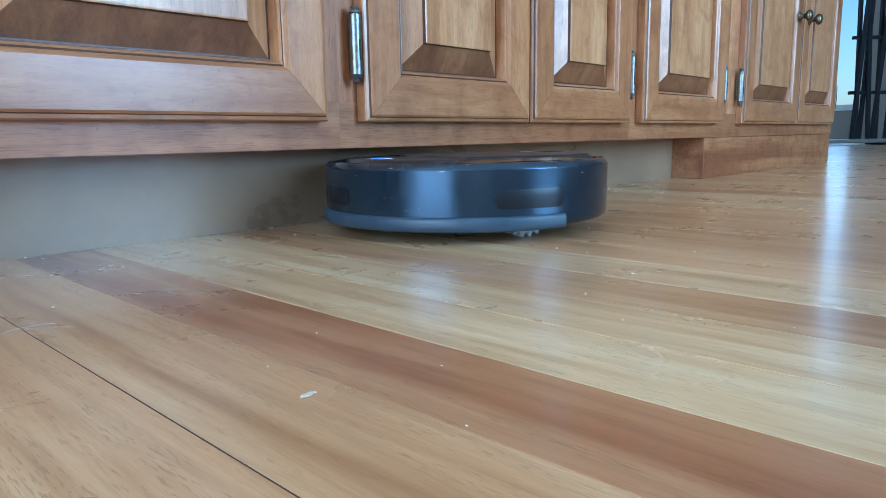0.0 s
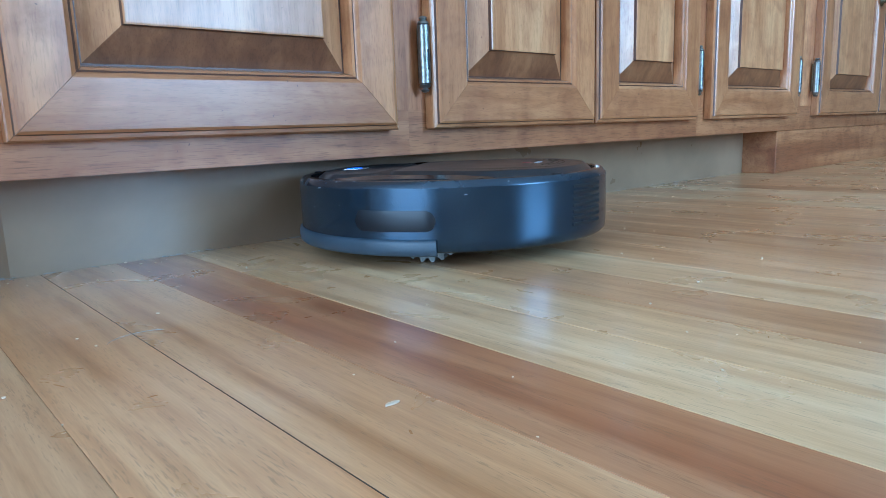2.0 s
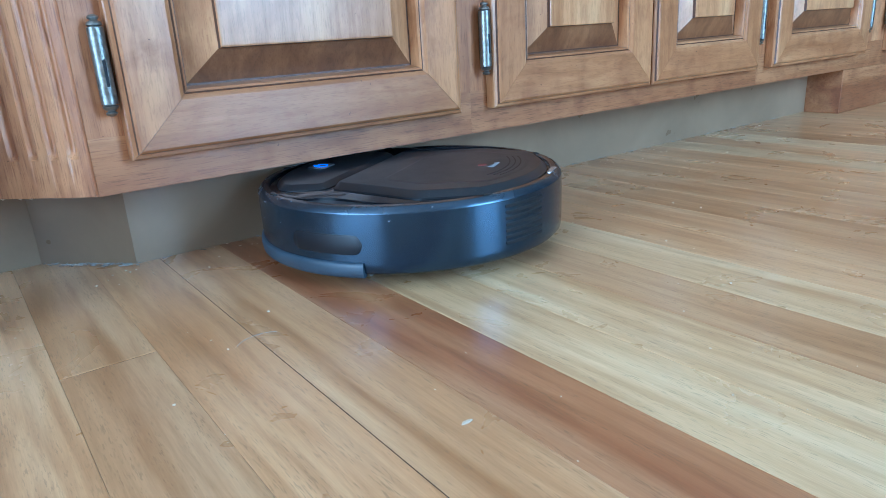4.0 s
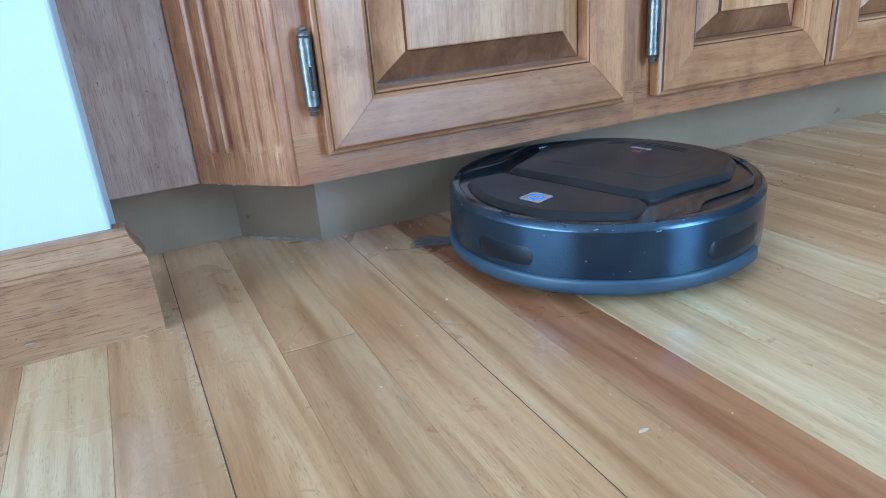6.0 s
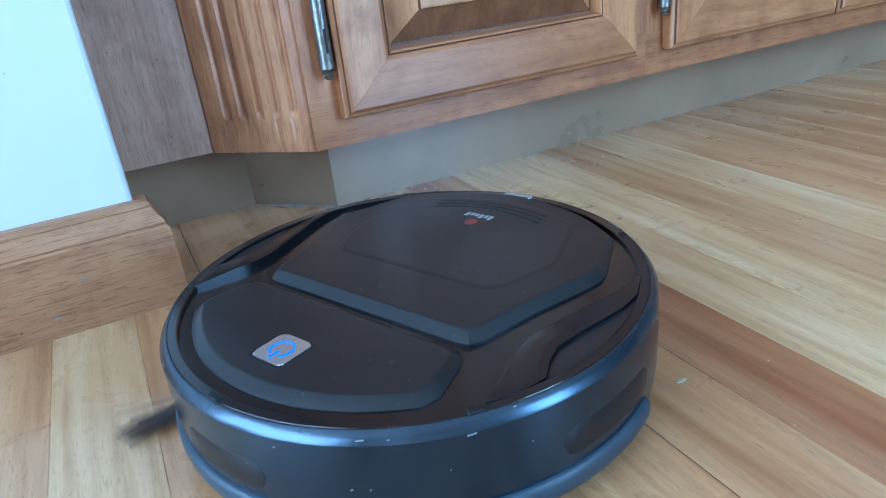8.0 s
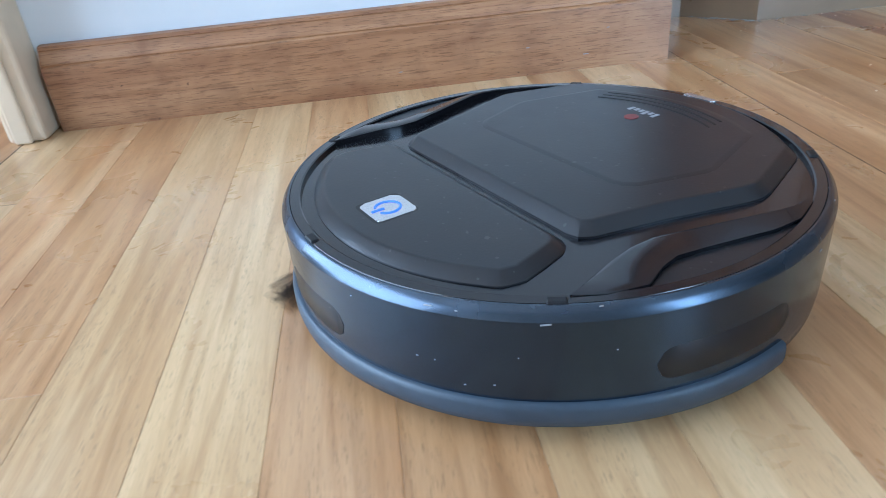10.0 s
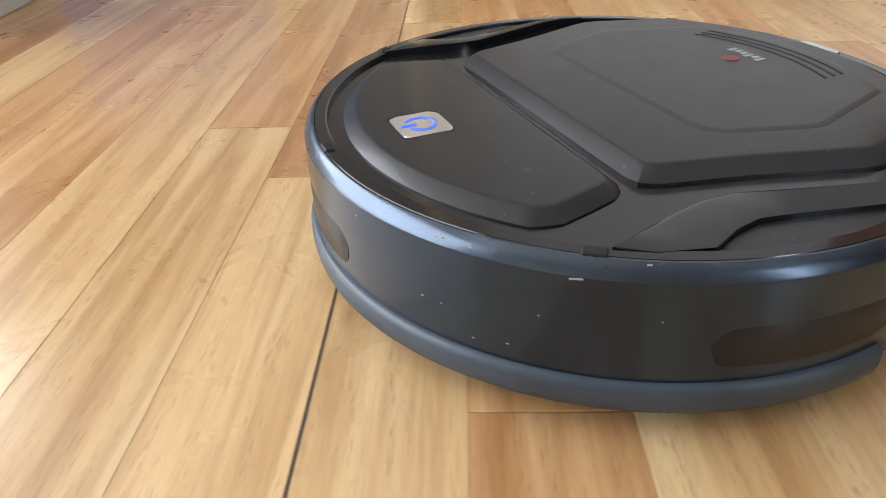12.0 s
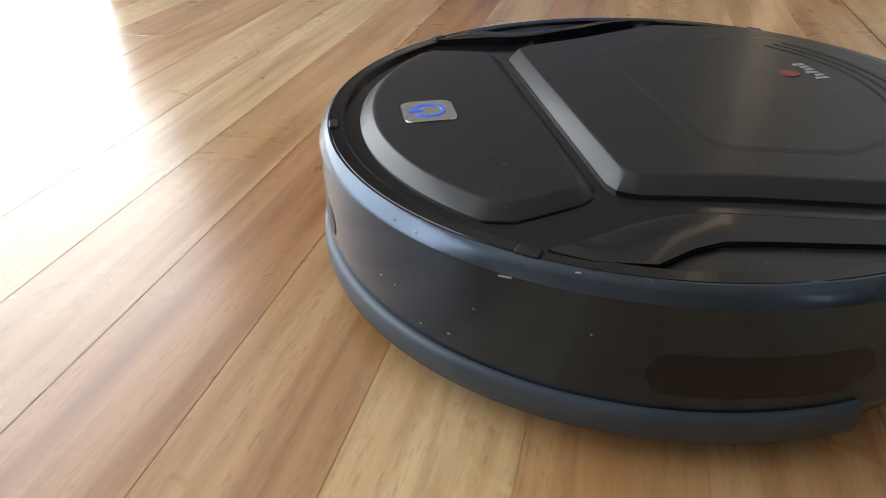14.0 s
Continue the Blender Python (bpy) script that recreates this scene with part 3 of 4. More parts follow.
fluted_post(cab1)
PX, PY = -0.0285 - POST_L * 0.7071, FRAME_Y + POST_L * 0.7071
part("end_panel", box(-0.34, PX + 0.0045, PY + 0.002, PY + 0.02, BOTTOM - 0.001, 0.86, 0.001), END_PANEL, cab1, "plain veneered end panel")
part("corner_bottom", prism([(-0.028, FRAME_Y + 0.02), (-0.028, 0.2), (PX, 0.2), (PX, PY + 0.022)], BOTTOM + 0.004, BOTTOM + 0.016), CAB_OAK, cab1)

for u in (0.18, 0.33, 0.42):
    part("glue_bead", lathe([(0.0, -0.0022), (0.0016, -0.0012), (0.0018, 0.0004), (0.0, 0.0008)], steps=10), CRUMB, cab1, "", Matrix.Translation((PX + u * POST_L * 0.7071 + 0.003, PY - u * POST_L * 0.7071 + 0.003, BOTTOM)), 60)

kick = thing("toe_kick", "satin brown-grey toe kick boards under the cabinets, dusty at the floor", "toe kick", kind="structure")
KX, KY = 0.0015, 0.085
part("kick_board", box(KX, 1.2615, KY, KY + 0.016, 0.0, BOTTOM + 0.001), KICK, kick)
DX, DY = -0.070, 0.1565
part("kick_board", prism([(KX, KY), (DX, DY), (DX + 0.011, DY + 0.011), (KX + 0.011, KY + 0.011)], 0.0, BOTTOM + 0.001), KICK, kick)
part("kick_board", box(-0.36, DX, DY, DY + 0.016, 0.0, BOTTOM + 0.0005), KICK, kick)

# ---------------------------------------------------------------- robot vacuum
R = 0.140


def wheel_mesh():
    """A drive wheel with a toothed tread, its axle along x."""
    prof = []
    teeth = 22
    bm = bmesh.new()
    rings = []
    for x in (-0.008, 0.008):
        ring = []
        for i in range(teeth * 4):
            r = 0.0305 if i % 4 in (0, 1) else 0.0268
            a = 2 * math.pi * i / (teeth * 4)
            ring.append(bm.verts.new((x, r * math.cos(a), r * math.sin(a))))
        rings.append(ring)
    k = teeth * 4
    for i in range(k):
        bm.faces.new((rings[0][i], rings[1][i], rings[1][(i + 1) % k], rings[0][(i + 1) % k]))
    bm.faces.new(rings[0][::-1])
    bm.faces.new(rings[1])
    return bm


def curved_window(mid, half, z, h):
    """A pane following the round bumper, its ends rounded."""
    bm = bmesh.new()
    rows = []
    turn = 3.4
    for i in range(33):
        a = mid - half + 2 * half * i / 32
        q = max(0.0, 1 - (half - abs(a - mid)) / turn)
        k = h * (0.12 + 0.88 * math.sqrt(max(0.0, 1 - q * q)))
        c, d = math.cos(radians(a)), math.sin(radians(a))
        rows.append([bm.verts.new((r * c, r * d, z + zz)) for r, zz in ((0.138, -k), (0.1402, -k), (0.1404, -k * 0.94), (0.1404, k * 0.94), (0.1402, k), (0.138, k))])
    for p, q in zip(rows, rows[1:]):
        for j in range(6):
            bm.faces.new((p[j], q[j], q[(j + 1) % 6], p[(j + 1) % 6]))
    bm.faces.new(rows[0])
    bm.faces.new(rows[-1][::-1])
    return bm


def sloped(points, z0, z1, z2, inset):
    """An outline drawn up from z0 to z1, then sloping in to a flat top at z2 with a softened edge."""
    area = sum(p[0] * q[1] - q[0] * p[1] for p, q in zip(points, points[1:] + points[:1]))
    turn = 1 if area > 0 else -1
    k = len(points)
    normals = []
    for i in range(k):
        a, b = Vector(points[i - 1]), Vector(points[(i + 1) % k])
        d = (b - a).normalized()
        normals.append(Vector((-d.y, d.x)) * turn)
    for _ in range(2):
        normals = [(normals[i - 1] + normals[i] * 2 + normals[(i + 1) % k]).normalized() for i in range(k)]
    bm = bmesh.new()
    loops = []
    for d, z in ((0.0, z0), (0.0, z1 - 0.0004), (0.0005, z1), (inset * 0.86, z2 - (z2 - z1) * 0.10), (inset, z2 - (z2 - z1) * 0.02), (inset * 1.2, z2)):
        loops.append([bm.verts.new((p[0] + n.x * d, p[1] + n.y * d, z)) for p, n in zip(points, normals)])
    for a, b in zip(loops, loops[1:]):
        for i in range(k):
            bm.faces.new((a[i], a[(i + 1) % k], b[(i + 1) % k], b[i]))
    bm.faces.new(loops[-1])
    bm.faces.new(loops[0][::-1])
    return bm


def band_bm(inner, outer, side, z0, zi, zo):
    """A ridge between two lines, high along the inner one, mirrored by side."""
    bm = bmesh.new()
    rows = []
    last = len(inner) - 1
    for i, ((ax, ay), (bx, by)) in enumerate(zip(inner, outer)):
        e = min(1.0, 0.25 + i * 0.4, 0.25 + (last - i) * 0.4)
        mx, my = ax * 0.88 + bx * 0.12, ay * 0.88 + by * 0.12
        hi = zo + (zi - zo) * e
        rows.append([bm.verts.new((side * x, y, z)) for x, y, z in ((ax, ay, z0), (ax, ay, hi - 0.0006), (mx, my, hi), (bx, by, zo), (bx, by, z0))])
    for a, b in zip(rows, rows[1:]):
        for j in range(5):
            bm.faces.new((a[j], b[j], b[(j + 1) % 5], a[(j + 1) % 5]))
    bm.faces.new(rows[0])
    bm.faces.new(rows[-1][::-1])
    return bm


def build_robot():
    bot = thing("robot_vacuum", "round dark graphite robot vacuum with grey bumper strip on the floor", "robot vacuum")
    # forward is +y; angles are measured from +x
    part("chassis", lathe([(0.0, 0.0125), (0.05, 0.0122), (0.118, 0.0125), (0.128, 0.0132), (0.132, 0.0145), (0.132, 0.03), (0.0, 0.03)]), BLACK, bot, "black underside", None, 40)
    wall = [(0.1330, 0.0128), (0.1372, 0.0138), (0.1394, 0.0162), (0.1400, 0.0230), (0.1403, 0.045), (0.1402, 0.0640), (0.126, 0.0640), (0.126, 0.0128)]
    rim = [(0.1402, 0.06405), (0.1398, 0.0652), (0.1371, 0.0689), (0.1362, 0.0694), (0.1354, 0.0694), (0.1354, 0.06405)]
    ring = [(0.13535, 0.0690), (0.1350, 0.0695), (0.1306, 0.0697), (0.1298, 0.0692), (0.1296, 0.0640), (0.13535, 0.0640)]
    part("bumper", lathe(wall, -20, 200, 120, True), SHELL, bot, "glossy graphite front bumper, lightly scratched", None, 40)
    part("rear_shell", lathe(wall, 200.01, 339.99, 80, True), SHELL, bot, "graphite rear shell with vent slots", None, 40)
    part("rim", lathe(rim, 0, 360, 160, True), RIM, bot, "bevelled satin rim with paint chips", None, 25)
    part("top_ring", lathe(ring, 0, 360, 160, True), GLOSS, bot, "flat glossy black ring inside the rim", None, 30)
    strip = [(0.1350, 0.0112), (0.1406, 0.0114), (0.1421, 0.0128), (0.1427, 0.0165), (0.1426, 0.0212), (0.1420, 0.0234), (0.1406, 0.0245), (0.1360, 0.0242)]
    part("bumper_strip", lathe(strip, -6, 186, 120, True), RUBBER, bot, "soft grey rubber bumper strip", None, 45)
    part("top_plate", lathe([(0.0, 0.0672), (0.1300, 0.0672), (0.1300, 0.060), (0.0, 0.060)], 0, 360, 128), GLOSS, bot, "flat black gloss top", None, 30)

    # raised control pad with a wide sloped edge
    side = [(0.0850, 0.0870), (0.0868, 0.0790), (0.0835, 0.0660), (0.0800, 0.0545), (0.0765, 0.0500), (0.0715, 0.0478)]
    pad_pts = arc(0.1228, 47, 133, 36) + [(-x, y) for x, y in side] + side[::-1]
    part("front_pad", sloped(pad_pts, 0.0650, 0.0682, 0.0722, 0.0060), TOP, bot, "raised matt black control pad", None, 24)

    # lid over the dust bin
    lid_half = [(0.0690, 0.0432), (0.0745, 0.0415), (0.0786, 0.0356), (0.0873, 0.0008), (0.0995, -0.0370), (0.1010, -0.0450), (0.0992, -0.0535), (0.0860, -0.0895)]
    lid_pts = [(-0.0690, 0.0432)] + lid_half + arc(0.1268, -48.5, -131.5, 40) + [(-x, y) for x, y in lid_half[:0:-1]]
    lid_ob = part("lid", sloped(lid_pts, 0.0650, 0.0688, 0.0738, 0.0058), TOP, bot, "charcoal lid with bevelled edges", None, 24)
    field_half = [(0.0520, 0.0020), (0.0580, 0.0000), (0.0640, -0.0060), (0.0745, -0.0380), (0.0750, -0.0450), (0.0610, -0.0880)]
    field = [(-0.0520, 0.0020)] + field_half + arc(0.1110, -58, -122, 30) + [(-x, y) for x, y in field_half[:0:-1]]
    part("lid_field", sloped(field, 0.0730, 0.07385, 0.0743, 0.0035), TOP, lid_ob, "slightly raised flat field", None, 20)
    for i, r in enumerate((0.0935, 0.0985, 0.1035)):
        part("grille_line", ribbon(arc(r, -113 + 1.5 * i, -61 - 1.0 * i, 26), 0.0011, 0.0736, 0.0746), BLACK, lid_ob)
    part("lid_latch", prism(rounded([(-0.004, -0.1345), (0.020, -0.1345), (0.0195, -0.1300), (-0.0035, -0.1300)], 0.002), 0.0660, 0.0704, 0.0006), CHROME, bot, "silver latch at the rear edge")
    part("mark", prism(arc(0.0042, 0, 345, 22), 0.0741, 0.0747), LOGO_RED, lid_ob, "round red printed mark", Matrix.Translation((0.0046, -0.0695, 0)))
    for i, h in enumerate((0.0050, 0.0036, 0.0036, 0.0056, 0.0036, 0.0058)):
        x = 0.0162 - 0.0037 * i
        part("lettering_bar", box(x - 0.0024, x, -0.0828, -0.0828 + h, 0.0741, 0.0746), LOGO_GREY, lid_ob)

    # sculpted side bands beside the lid: high along the inside, falling outward to a sunken field
    inner = [(0.1075, 0.0750), (0.1045, 0.0620), (0.1012, 0.0480), (0.0985, 0.0350), (0.0985, 0.0220), (0.1040, 0.0040), (0.1092, -0.0130), (0.1140, -0.0290), (0.1165, -0.0430), (0.1160, -0.0560)]
    outer = [(0.1085, 0.0735), (0.1150, 0.0640), (0.1200, 0.0470), (0.1145, 0.0340), (0.1125, 0.0235), (0.1150, 0.0110), (0.1192, -0.0060), (0.1232, -0.0220), (0.1240, -0.0380), (0.1180, -0.0555)]
    for s in (1, -1):
        part("side_band", band_bm(inner, outer, s, 0.0650, 0.0722, 0.0698), GLOSS, bot, "glossy sculpted side band", None, 30)
        shore = arc(0.1294, 20, -18, 16)
        flat = [(x, y) for x, y in outer[2:9]]
        pts = [(s * x, y) for x, y in flat + shore[::-1]]
        part("side_field", prism(pts, 0.0650, 0.0678, 0.0003, 1), TOP, bot, "sunken matt side field")

    # power button
    button = part("power_button", prism(rounded([(-0.0112, -0.0108), (0.0112, -0.0108), (0.0112, 0.0108), (-0.0112, 0.0108)], 0.0035), 0.0, 0.0026, 0.0008), CHROME, bot, "square silver power button with a lit blue ring", Matrix.Translation((-0.0005, 0.0945, 0.0700)))
    part("button_recess", prism(rounded([(-0.0124, -0.0118), (0.0124, -0.0118), (0.0124, 0.0118), (-0.0124, 0.0118)], 0.004), 0.0715, 0.07225), BLACK, bot, "", Matrix.Translation((-0.0002, 0.0949, 0)))
    part("power_ring", ribbon(arc(0.0062, 120, 420, 26), 0.0010, 0.0025, 0.0030), RING_BLUE, button, "blue glowing power symbol")
    part("power_tick", box(-0.0006, 0.0006, 0.002, 0.0085, 0.0025, 0.0030), RING_BLUE, button)

    # clips on the rim
    for a in (90, 33, 143, 229, 311):
        q = radians(a)
        part("rim_clip", box(-0.0040, 0.0040, -0.0030, 0.0012, 0.0, 0.0042, 0.0006), BLACK, bot, "small black clip", Matrix.Translation((0.1345 * math.cos(q), 0.1345 * math.sin(q), 0.0662)) @ Euler((0, 0, q - math.pi / 2)).to_matrix().to_4x4())

    # sensor windows on the bumper
    for a, half in ((91, 11.5), (172.3, 13.7), (7.7, 13.7)):
        part("sensor_window", curved_window(a, half, 0.0390, 0.0084), SENSOR, bot, "dark smoked sensor window", None, 35)
    # vents in the rear shell
    for side in (243, 297):
        for i in range(7):
            z = 0.0265 + i * 0.0052
            part("vent_slot", lathe([(0.137, z), (0.1405, z), (0.1407, z + 0.0012), (0.1405, z + 0.0026), (0.137, z + 0.0026)], side - 9, side + 9, 10, True), BLACK, bot)
    # parting lines, scratches and chips on the bumper
    part("parting_line", lathe([(0.138, 0.0515), (0.1400, 0.0516), (0.1400, 0.0521), (0.138, 0.0522)], 181, 199, 14, True), BLACK, bot)
    for a, z, L in ((106.5, 0.0596, 0.0010), (122.5, 0.0662, 0.0036), (127.4, 0.0660, 0.0012), (141.2, 0.0634, 0.0042), (149.6, 0.0687, 0.0016), (195.4, 0.0588, 0.0020), (209.0, 0.0672, 0.0014), (68.0, 0.0658, 0.0016), (119.7, 0.0402, 0.0012), (123.0, 0.0402, 0.0007), (99.0, 0.0450, 0.0006), (152.0, 0.0500, 0.0007), (133.0, 0.0320, 0.0011), (128.0, 0.0300, 0.0009), (137.0, 0.0470, 0.0006)):
        q = radians(a)
        bevel = z > 0.0645
        rad = 0.1398 - max(0.0, z - 0.0652) * 0.73 if bevel else 0.14035
        thick = 0.00030 if L > 0.0011 and z > 0.055 else 0.00018
        part("scratch", box(-L / 2, L / 2, -0.0003, 0.0002, -thick, thick, 0.00008), SCUFF, bot, "", Matrix.Translation((rad * math.cos(q), rad * math.sin(q), z)) @ Euler((radians(-40) if bevel else 0, 0.12, q - math.pi / 2)).to_matrix().to_4x4())
    part("scuff", prism(rounded([(-0.004, -0.0012), (0.004, -0.0016), (0.0046, 0.0016), (-0.002, 0.001)], 0.001), 0, 0.0005), SCUFF, bot, "pale scuff on the bumper", Matrix.Translation((0.1398 * math.cos(radians(160)), 0.1398 * math.sin(radians(160)), 0.0285)) @ Euler((radians(90), 0, radians(70))).to_matrix().to_4x4())

    # wheels
    for x in (-0.098, 0.098):
        w = part("wheel", wheel_mesh(), WHEEL_GREY, bot, "toothed grey drive wheel", Matrix.Translation((x, 0.0, 0.0305)))
        part("hub", lathe([(0.0, 0.0095), (0.013, 0.009), (0.0165, 0.006), (0.0165, -0.009), (0.0, -0.009)], steps=24), BLACK, w, "", Euler((0, radians(90), 0)).to_matrix().to_4x4(), 40)
    part("caster", lathe([(0.0, 0.0), (0.006, 0.0006), (0.010, 0.003), (0.012, 0.007), (0.012, 0.015), (0.0, 0.015)], steps=24), WHEEL_GREY, bot, "small front caster", Matrix.Translation((0.0, 0.088, 0.0)), 40)
    part("charge_plate", box(-0.014, 0.014, -0.006, 0.006, 0.0105, 0.0128, 0.0006), CHROME, bot, "metal charging contact", Matrix.Translation((-0.05, 0.095, 0.0018)))

    # side brush: three arms of bristles on a hub
    brush = part("side_brush", lathe([(0.0, 0.006), (0.010, 0.006), (0.013, 0.0085), (0.013, 0.012), (0.0, 0.012)], steps=20), BLACK, bot, "spinning three-armed side brush", Matrix.Translation((0.084, 0.080, 0.0)))
    rb = random.Random(9)
    for k in range(3):
        bm = bmesh.new()
        for i in range(46):
            a = radians(120 * k + rb.gauss(0, 5.5))
            spread = rb.gauss(0, 0.0022)
            r1 = rb.uniform(0.056, 0.069)
            p0 = Vector((0.010 * math.cos(a) - spread * math.sin(a), 0.010 * math.sin(a) + spread * math.cos(a), 0.0085))
            p1 = Vector((r1 * math.cos(a) - spread * 2 * math.sin(a), r1 * math.sin(a) + spread * 2 * math.cos(a), rb.uniform(0.001, 0.006)))
            side = Vector((-math.sin(a), math.cos(a), 0)) * 0.0005
            up = Vector((0, 0, 0.0005))
            ring0 = [bm.verts.new(p0 + v) for v in (side, up, -side)]
            ring1 = [bm.verts.new(p1 + v * 0.7) for v in (side, up, -side)]
            for j in range(3):
                bm.faces.new((ring0[j], ring0[(j + 1) % 3], ring1[(j + 1) % 3], ring1[j]))
        part("bristle_arm", bm, BRISTLE, brush, "dark bristle tuft")
    return bot, brush


robot, side_brush = build_robot()
robot.scale = (1.022, 1.022, 0.99)

# ---------------------------------------------------------------- doorway clutter


def carton(name, label, width, depth, height, mat, m, band=None, bars=()):
    root = thing(name, label, "box", m)
    part("carton_body", box(0, width, 0, depth, 0, height, 0.002, 2), mat, root)
    if band:
        part("printed_band", box(0.001, width - 0.001, -0.0012, 0.004, height * band[0], height * band[1]), band[2], root)
    for x, z, w, h in bars:
        part("lettering_bar", box(x, x + w, -0.0016, 0.002, z, z + h), CARD_INK, root)
    return root


carton("cardboard_box", "white and blue printed cardboard box on the floor", 0.42, 0.30, 0.26, CARD_WHITE, pose(-1.512, 0.145, 0.0, 0, 0, 3), (0.16, 0.98, CARD_BLUE), [(0.31 + 0.013 * i, 0.012 + 0.003 * (i % 2), 0.008, 0.013) for i in range(7)])
carton("storage_box", "light grey box with small dark printing, on the floor", 0.46, 0.24, 0.20, CARD_GREY, pose(-1.765, -0.285, 0.0, 0, 0, 3), None, [(0.02 + 0.026 * i, 0.010, 0.019, 0.004) for i in range(15)])


# ---------------------------------------------------------------- far end of the kitchen
def folding_stand():
    """A cluster of slim black bars standing on a steel foot."""
    root = thing("folded_stand", "folded black metal stand with slim bars on a steel foot", "stand", pose(4.72, 0.47, 0, 0, 0, -46))
    part("foot", box(-0.33, 0.14, -0.05, 0.05, 0.012, 0.036, 0.006, 2), STEEL, root, "flat brushed steel foot")
    part("foot_bar", box(-0.33, -0.29, -0.12, 0.12, 0.0, 0.05, 0.006), STEEL, root)
    part("foot_bar", box(0.06, 0.13, -0.10, 0.10, 0.0, 0.012, 0.003), BLACK_METAL, root)
    for i, (x, lean) in enumerate(((-0.10, 2), (-0.065, -1.5), (-0.03, 1), (0.0, -2.5), (0.035, 2.2), (0.07, -1), (0.105, 1.4))):
        part("bar", box(-0.012, 0.012, -0.009, 0.009, 0.0, 1.15, 0.003), BLACK_METAL, root, "", Matrix.Translation((x, 0.02 * (i % 3 - 1), 0.022)) @ Euler((radians(lean * 0.6), radians(lean), 0)).to_matrix().to_4x4())
    for z in (0.30, 0.62, 0.9):
        part("cross_bar", box(-0.125, 0.125, -0.012, 0.012, z, z + 0.02, 0.003), BLACK_METAL, root)
    return root


folding_stand()

# ---------------------------------------------------------------- crumbs and lint
rc = random.Random(21)


def crumb_mesh(size):
    bm = bmesh.new()
    bmesh.ops.create_icosphere(bm, subdivisions=1, radius=size)
    for v in bm.verts:
        v.co *= rc.uniform(0.6, 1.25)
        v.co.z = max(v.co.z * 0.5, -size * 0.3)
    return bm


ob = part("crumb", prism(rounded([(-0.0062, -0.0016), (0.001, -0.0022), (0.0062, -0.0002), (0.003, 0.0018), (-0.004, 0.0012)], 0.0012), 0.0, 0.0011, 0.0004), CRUMB, None, "", Matrix.Translation((0.0655, -0.338, 0.0002)) @ Euler((0, 0, radians(-5))).to_matrix().to_4x4() @ Matrix.Scale(0.62, 4))
tagged(ob, "pale flat crumb lying on the floor boards", "crumb")
bm = bmesh.new()
for i in range(230):
    x = rc.uniform(-0.16, 1.1)
    near = rc.random() < 0.62
    y = KY - 0.002 - abs(rc.gauss(0, 0.028)) if near else rc.uniform(-0.45, 0.07)
    s = rc.choice((0.0004, 0.0005, 0.0007, 0.0009)) if not near else rc.choice((0.0004, 0.0006, 0.0008, 0.0012))
    bmesh.ops.create_icosphere(bm, subdivisions=1, radius=s, matrix=Matrix.Translation((x, y, s * 0.55)) @ Matrix.Diagonal((rc.uniform(0.6, 1.5), rc.uniform(0.6, 1.5), 0.6, 1)))
ob = new("crumbs", mesh_of("crumbs", bm, CRUMB))
tagged(ob, "scattered pale crumbs and grit on the floor boards", "crumbs", kind="stuff")
bm = bmesh.new()
for i in range(150):
    corner = rc.random() < 0.35
    if corner:
        u = rc.random()
        x, y = KX + (DX - KX) * u, KY + (DY - KY) * u - 0.004 - abs(rc.gauss(0, 0.004))
    else:
        x, y = rc.uniform(0.0, 1.2), KY - 0.0015 - abs(rc.gauss(0, 0.003))
    a, L = rc.uniform(0, 6.3), rc.uniform(0.003, 0.010)
    p = [Vector((x + L * (k - 1) * 0.5 * math.cos(a) + rc.gauss(0, 0.0008), min(y + L * (k - 1) * 0.5 * math.sin(a), KY - 0.0005 if not corner else 1), 0.0006 + 0.001 * rc.random())) for k in range(3)]
    for q0, q1 in zip(p, p[1:]):
        d = (q1 - q0).normalized()
        n = Vector((-d.y, d.x, 0)) * 0.00035
        u = Vector((0, 0, 0.0006))
        r0 = [bm.verts.new(q0 + w) for w in (n, u, -n)]
        r1 = [bm.verts.new(q1 + w) for w in (n, u, -n)]
        for j in range(3):
            bm.faces.new((r0[j], r0[(j + 1) % 3], r1[(j + 1) % 3], r1[j]))
ob = new("lint", mesh_of("lint", bm, DUST))
tagged(ob, "grey lint and dust along the toe kick", "lint", kind="stuff")

thread = bmesh.new()
ring = None
for i in range(13):
    a = radians(20 + 11 * i)
    c = Vector((0.022 - 0.017 * math.cos(a), -0.170 + 0.012 * math.sin(a) + 0.0004 * i, 0.0005))
    new_ring = [thread.verts.new(c + Vector(v)) for v in ((0.00017, 0, 0), (0, 0.00017, 0.0003), (-0.00017, 0, 0))]
    if ring:
        for j in range(3):
            thread.faces.new((ring[j], ring[(j + 1) % 3], new_ring[(j + 1) % 3], new_ring[j]))
    ring = new_ring
ob = new("thread", mesh_of("thread", thread, DUST))
tagged(ob, "short pale curled thread lying on the floor", "thread")

# ---------------------------------------------------------------- floor boards
ground = thing("floor", "varnished red oak strip floor with tan, pale and reddish boards", "floor", kind="structure")
part("subfloor", box(WEST - 0.1, EAST + 0.1, SOUTH - 0.1, NORTH + 0.1, -0.06, -0.0045), SUBFLOOR, ground)


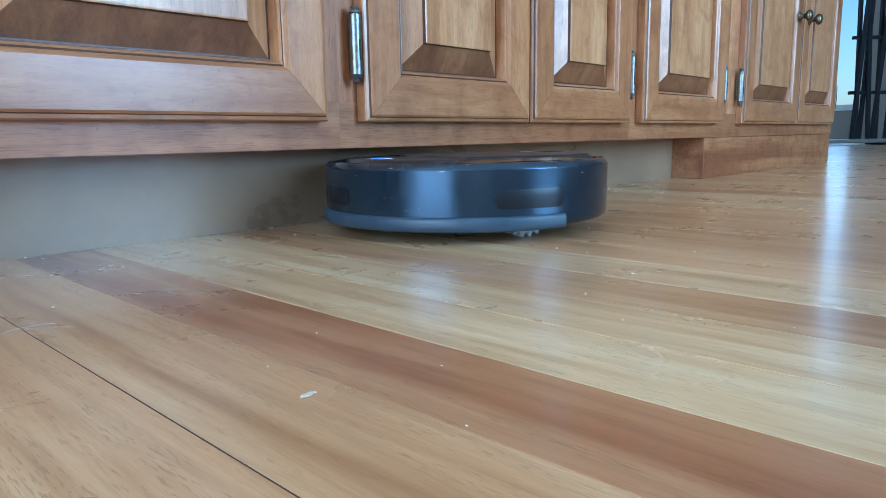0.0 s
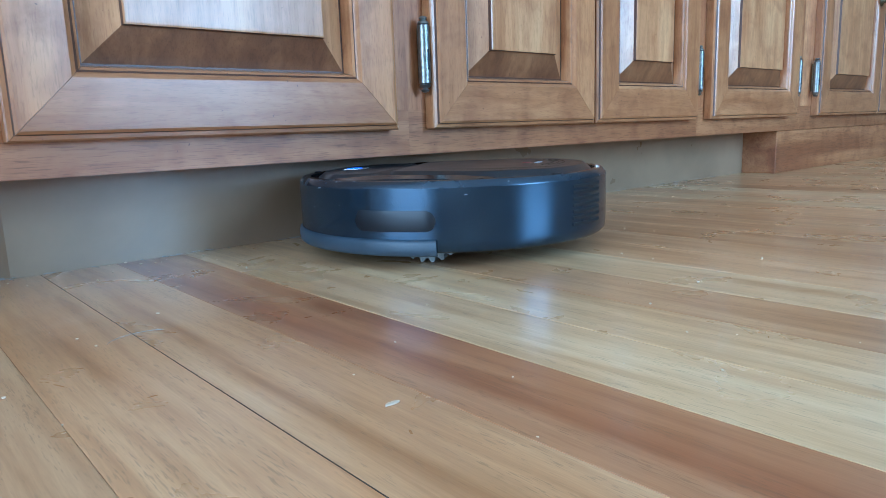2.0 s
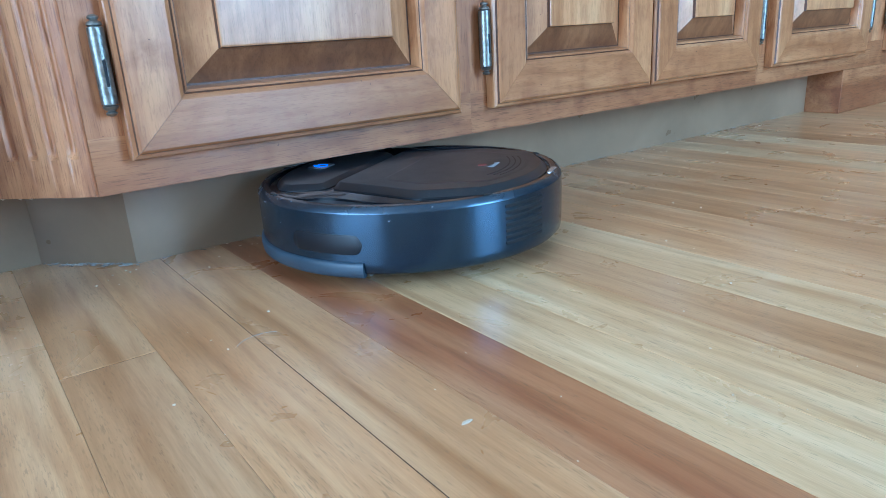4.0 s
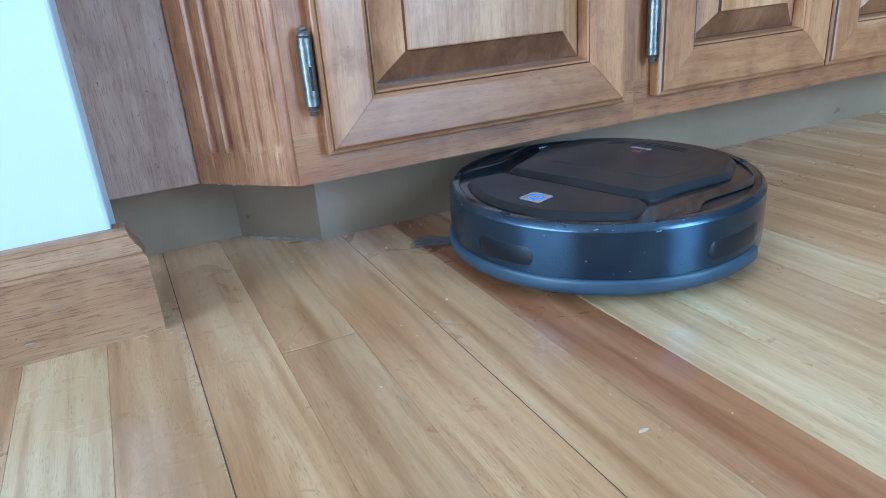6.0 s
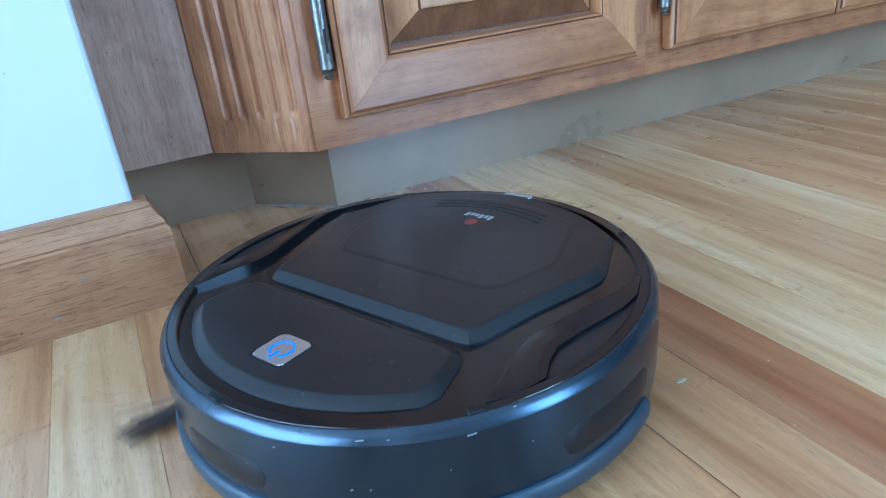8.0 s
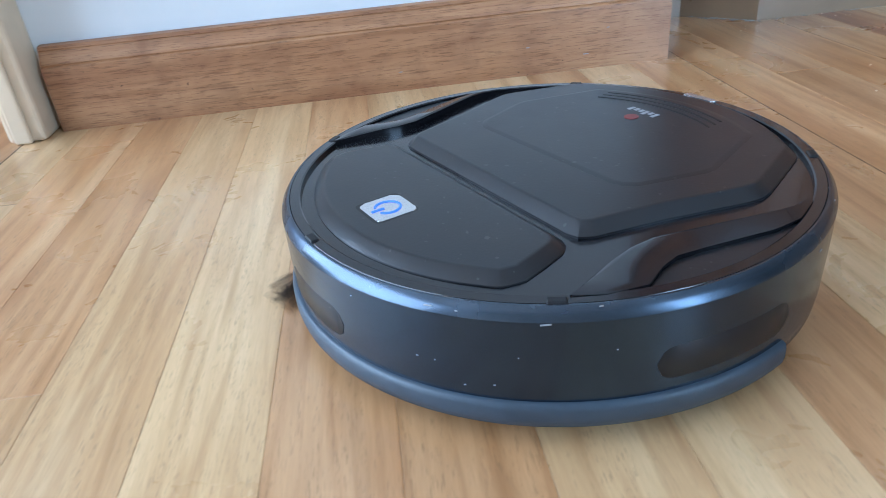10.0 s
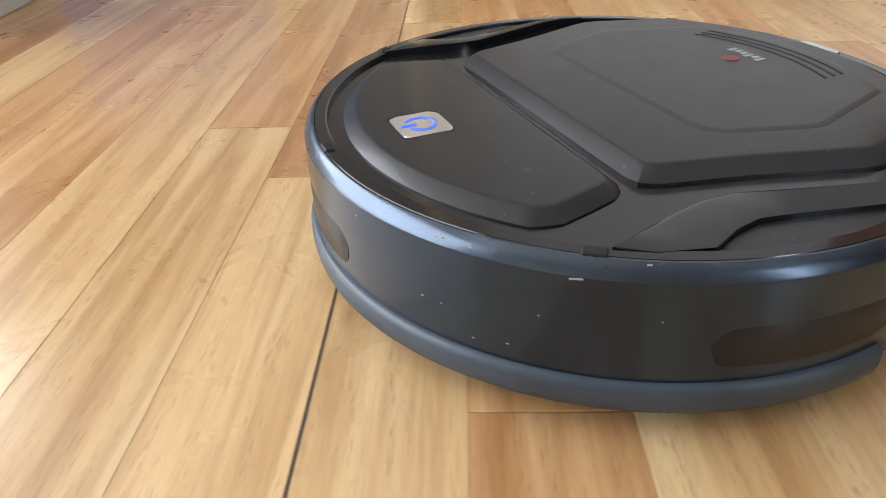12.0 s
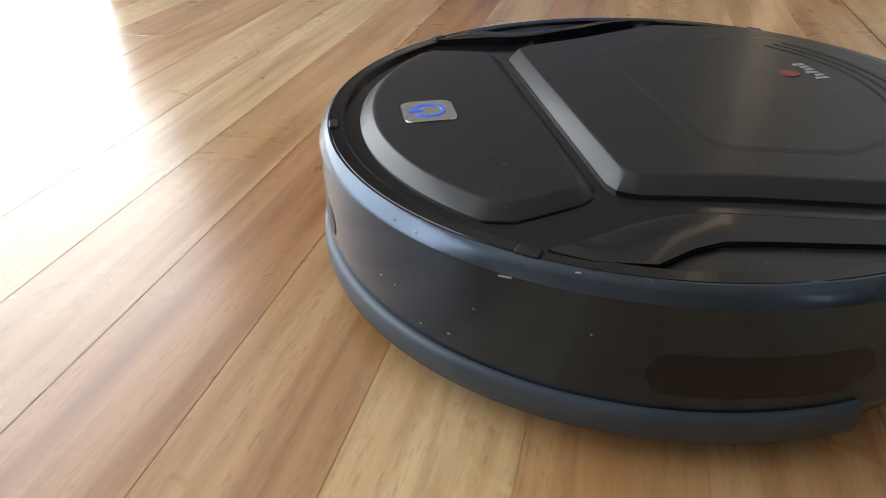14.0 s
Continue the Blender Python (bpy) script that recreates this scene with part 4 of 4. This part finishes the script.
def board_bm(length, out=None, x=0.0, y=0.0):
    """A strip board, eased along its upper edges, lying along y."""
    bm = out if out is not None else bmesh.new()
    h, e = BOARD / 2 - 0.00006, 0.00022
    rows = []
    for yy, top in ((0.0002, -0.0003), (0.0009, 0.0), (length - 0.0009, 0.0), (length - 0.0002, -0.0003)):
        rows.append([bm.verts.new((x + xx, y + yy, min(z, z + top))) for xx, z in ((-h, -0.005), (-h, -e), (-h + e, 0.0), (h - e, 0.0), (h, -e), (h, -0.005))])
    for a, b in zip(rows, rows[1:]):
        for j in range(5):
            bm.faces.new((a[j], b[j], b[j + 1], a[j + 1]))
    return bm


LENGTHS = (0.42, 0.60, 0.78, 0.96, 1.2)
SHARED = {}


def board_mesh(length, mat):
    key = (length, mat.name)
    if key not in SHARED:
        SHARED[key] = mesh_of("board", board_bm(length), mat)
    return SHARED[key]


# tone of the strips by their count from the seam beside the corner post
TONES = {1: "r", 2: "l", 3: "l", 4: "t", 5: "l", 6: "t", 0: "t", -1: "t", -2: "t", -3: "t", -4: "t", -5: "l"}
JOINTS = {-2: [-0.13], -16: [-0.557], -15: [-0.22], -14: [-0.745], -18: [-0.82], -20: [-0.66], -4: [0.02]}
rf = random.Random(4)
far = {m.name: (bmesh.new(), m) for m in (FLOOR_TAN, FLOOR_LIGHT, FLOOR_RED)}
KIND = {"r": FLOOR_RED, "l": FLOOR_LIGHT, "t": FLOOR_TAN}
for k in range(int((WEST - SEAM0) / BOARD) - 1, int((EAST - SEAM0) / BOARD) + 2):
    cx = SEAM0 + BOARD * (k + 0.5)
    cuts = [-1.02 - rf.uniform(0, 0.2)] + JOINTS.get(k, []) + [0.20 + rf.uniform(0, 0.3)]
    if -30 < k < -8 and k not in JOINTS and rf.random() < 0.55:
        cuts.insert(1, round(rf.uniform(-0.85, 0.0), 2))
    while cuts[0] > SOUTH - 0.05:
        cuts.insert(0, cuts[0] - rf.choice(LENGTHS))
    while cuts[-1] < NORTH + 0.05:
        cuts.append(cuts[-1] + rf.choice(LENGTHS))
    for y, end in zip(cuts, cuts[1:]):
        length = round(end - y, 3)
        tone = TONES.get(k) or rf.choice("tttttttlll")
        if k in TONES and not -1.3 < y < 0.1:
            tone = rf.choice("ttl")
        if k == -22 and y < 0.1:
            tone = "r"
        mat = KIND[tone]
        if -1.75 < cx < 1.05 and y < 0.16 and end > -1.15:
            b = new("board", board_mesh(length, mat))
            b.parent, b.location = ground, (cx, y, 0.0)
        else:
            board_bm(length, far[mat.name][0], cx, y)
for k, w in ((-15, 0.0007), (-3, 0.0004), (0, 0.0002)):
    x = SEAM0 + BOARD * k
    part("seam", box(x - w, x + w, -2.2, 0.155, -0.004, 0.00012), SUBFLOOR, ground)
for bm, m in far.values():
    ob = part("boards", bm, m, ground)
    tagged(ob, kind="stuff")


# ---------------------------------------------------------------- what moves
def motions():
    rows = [(t, pose(x, y, 0.0, 0, 0, heading - 90)) for t, x, y, heading in ROBOT_ROWS]
    walk(robot, rows)
    walk(side_brush, [(i * 0.1, pose(0.084, 0.080, 0.0, 0, 0, 30.0 + 80.0 * i)) for i in range(141)])


motions()
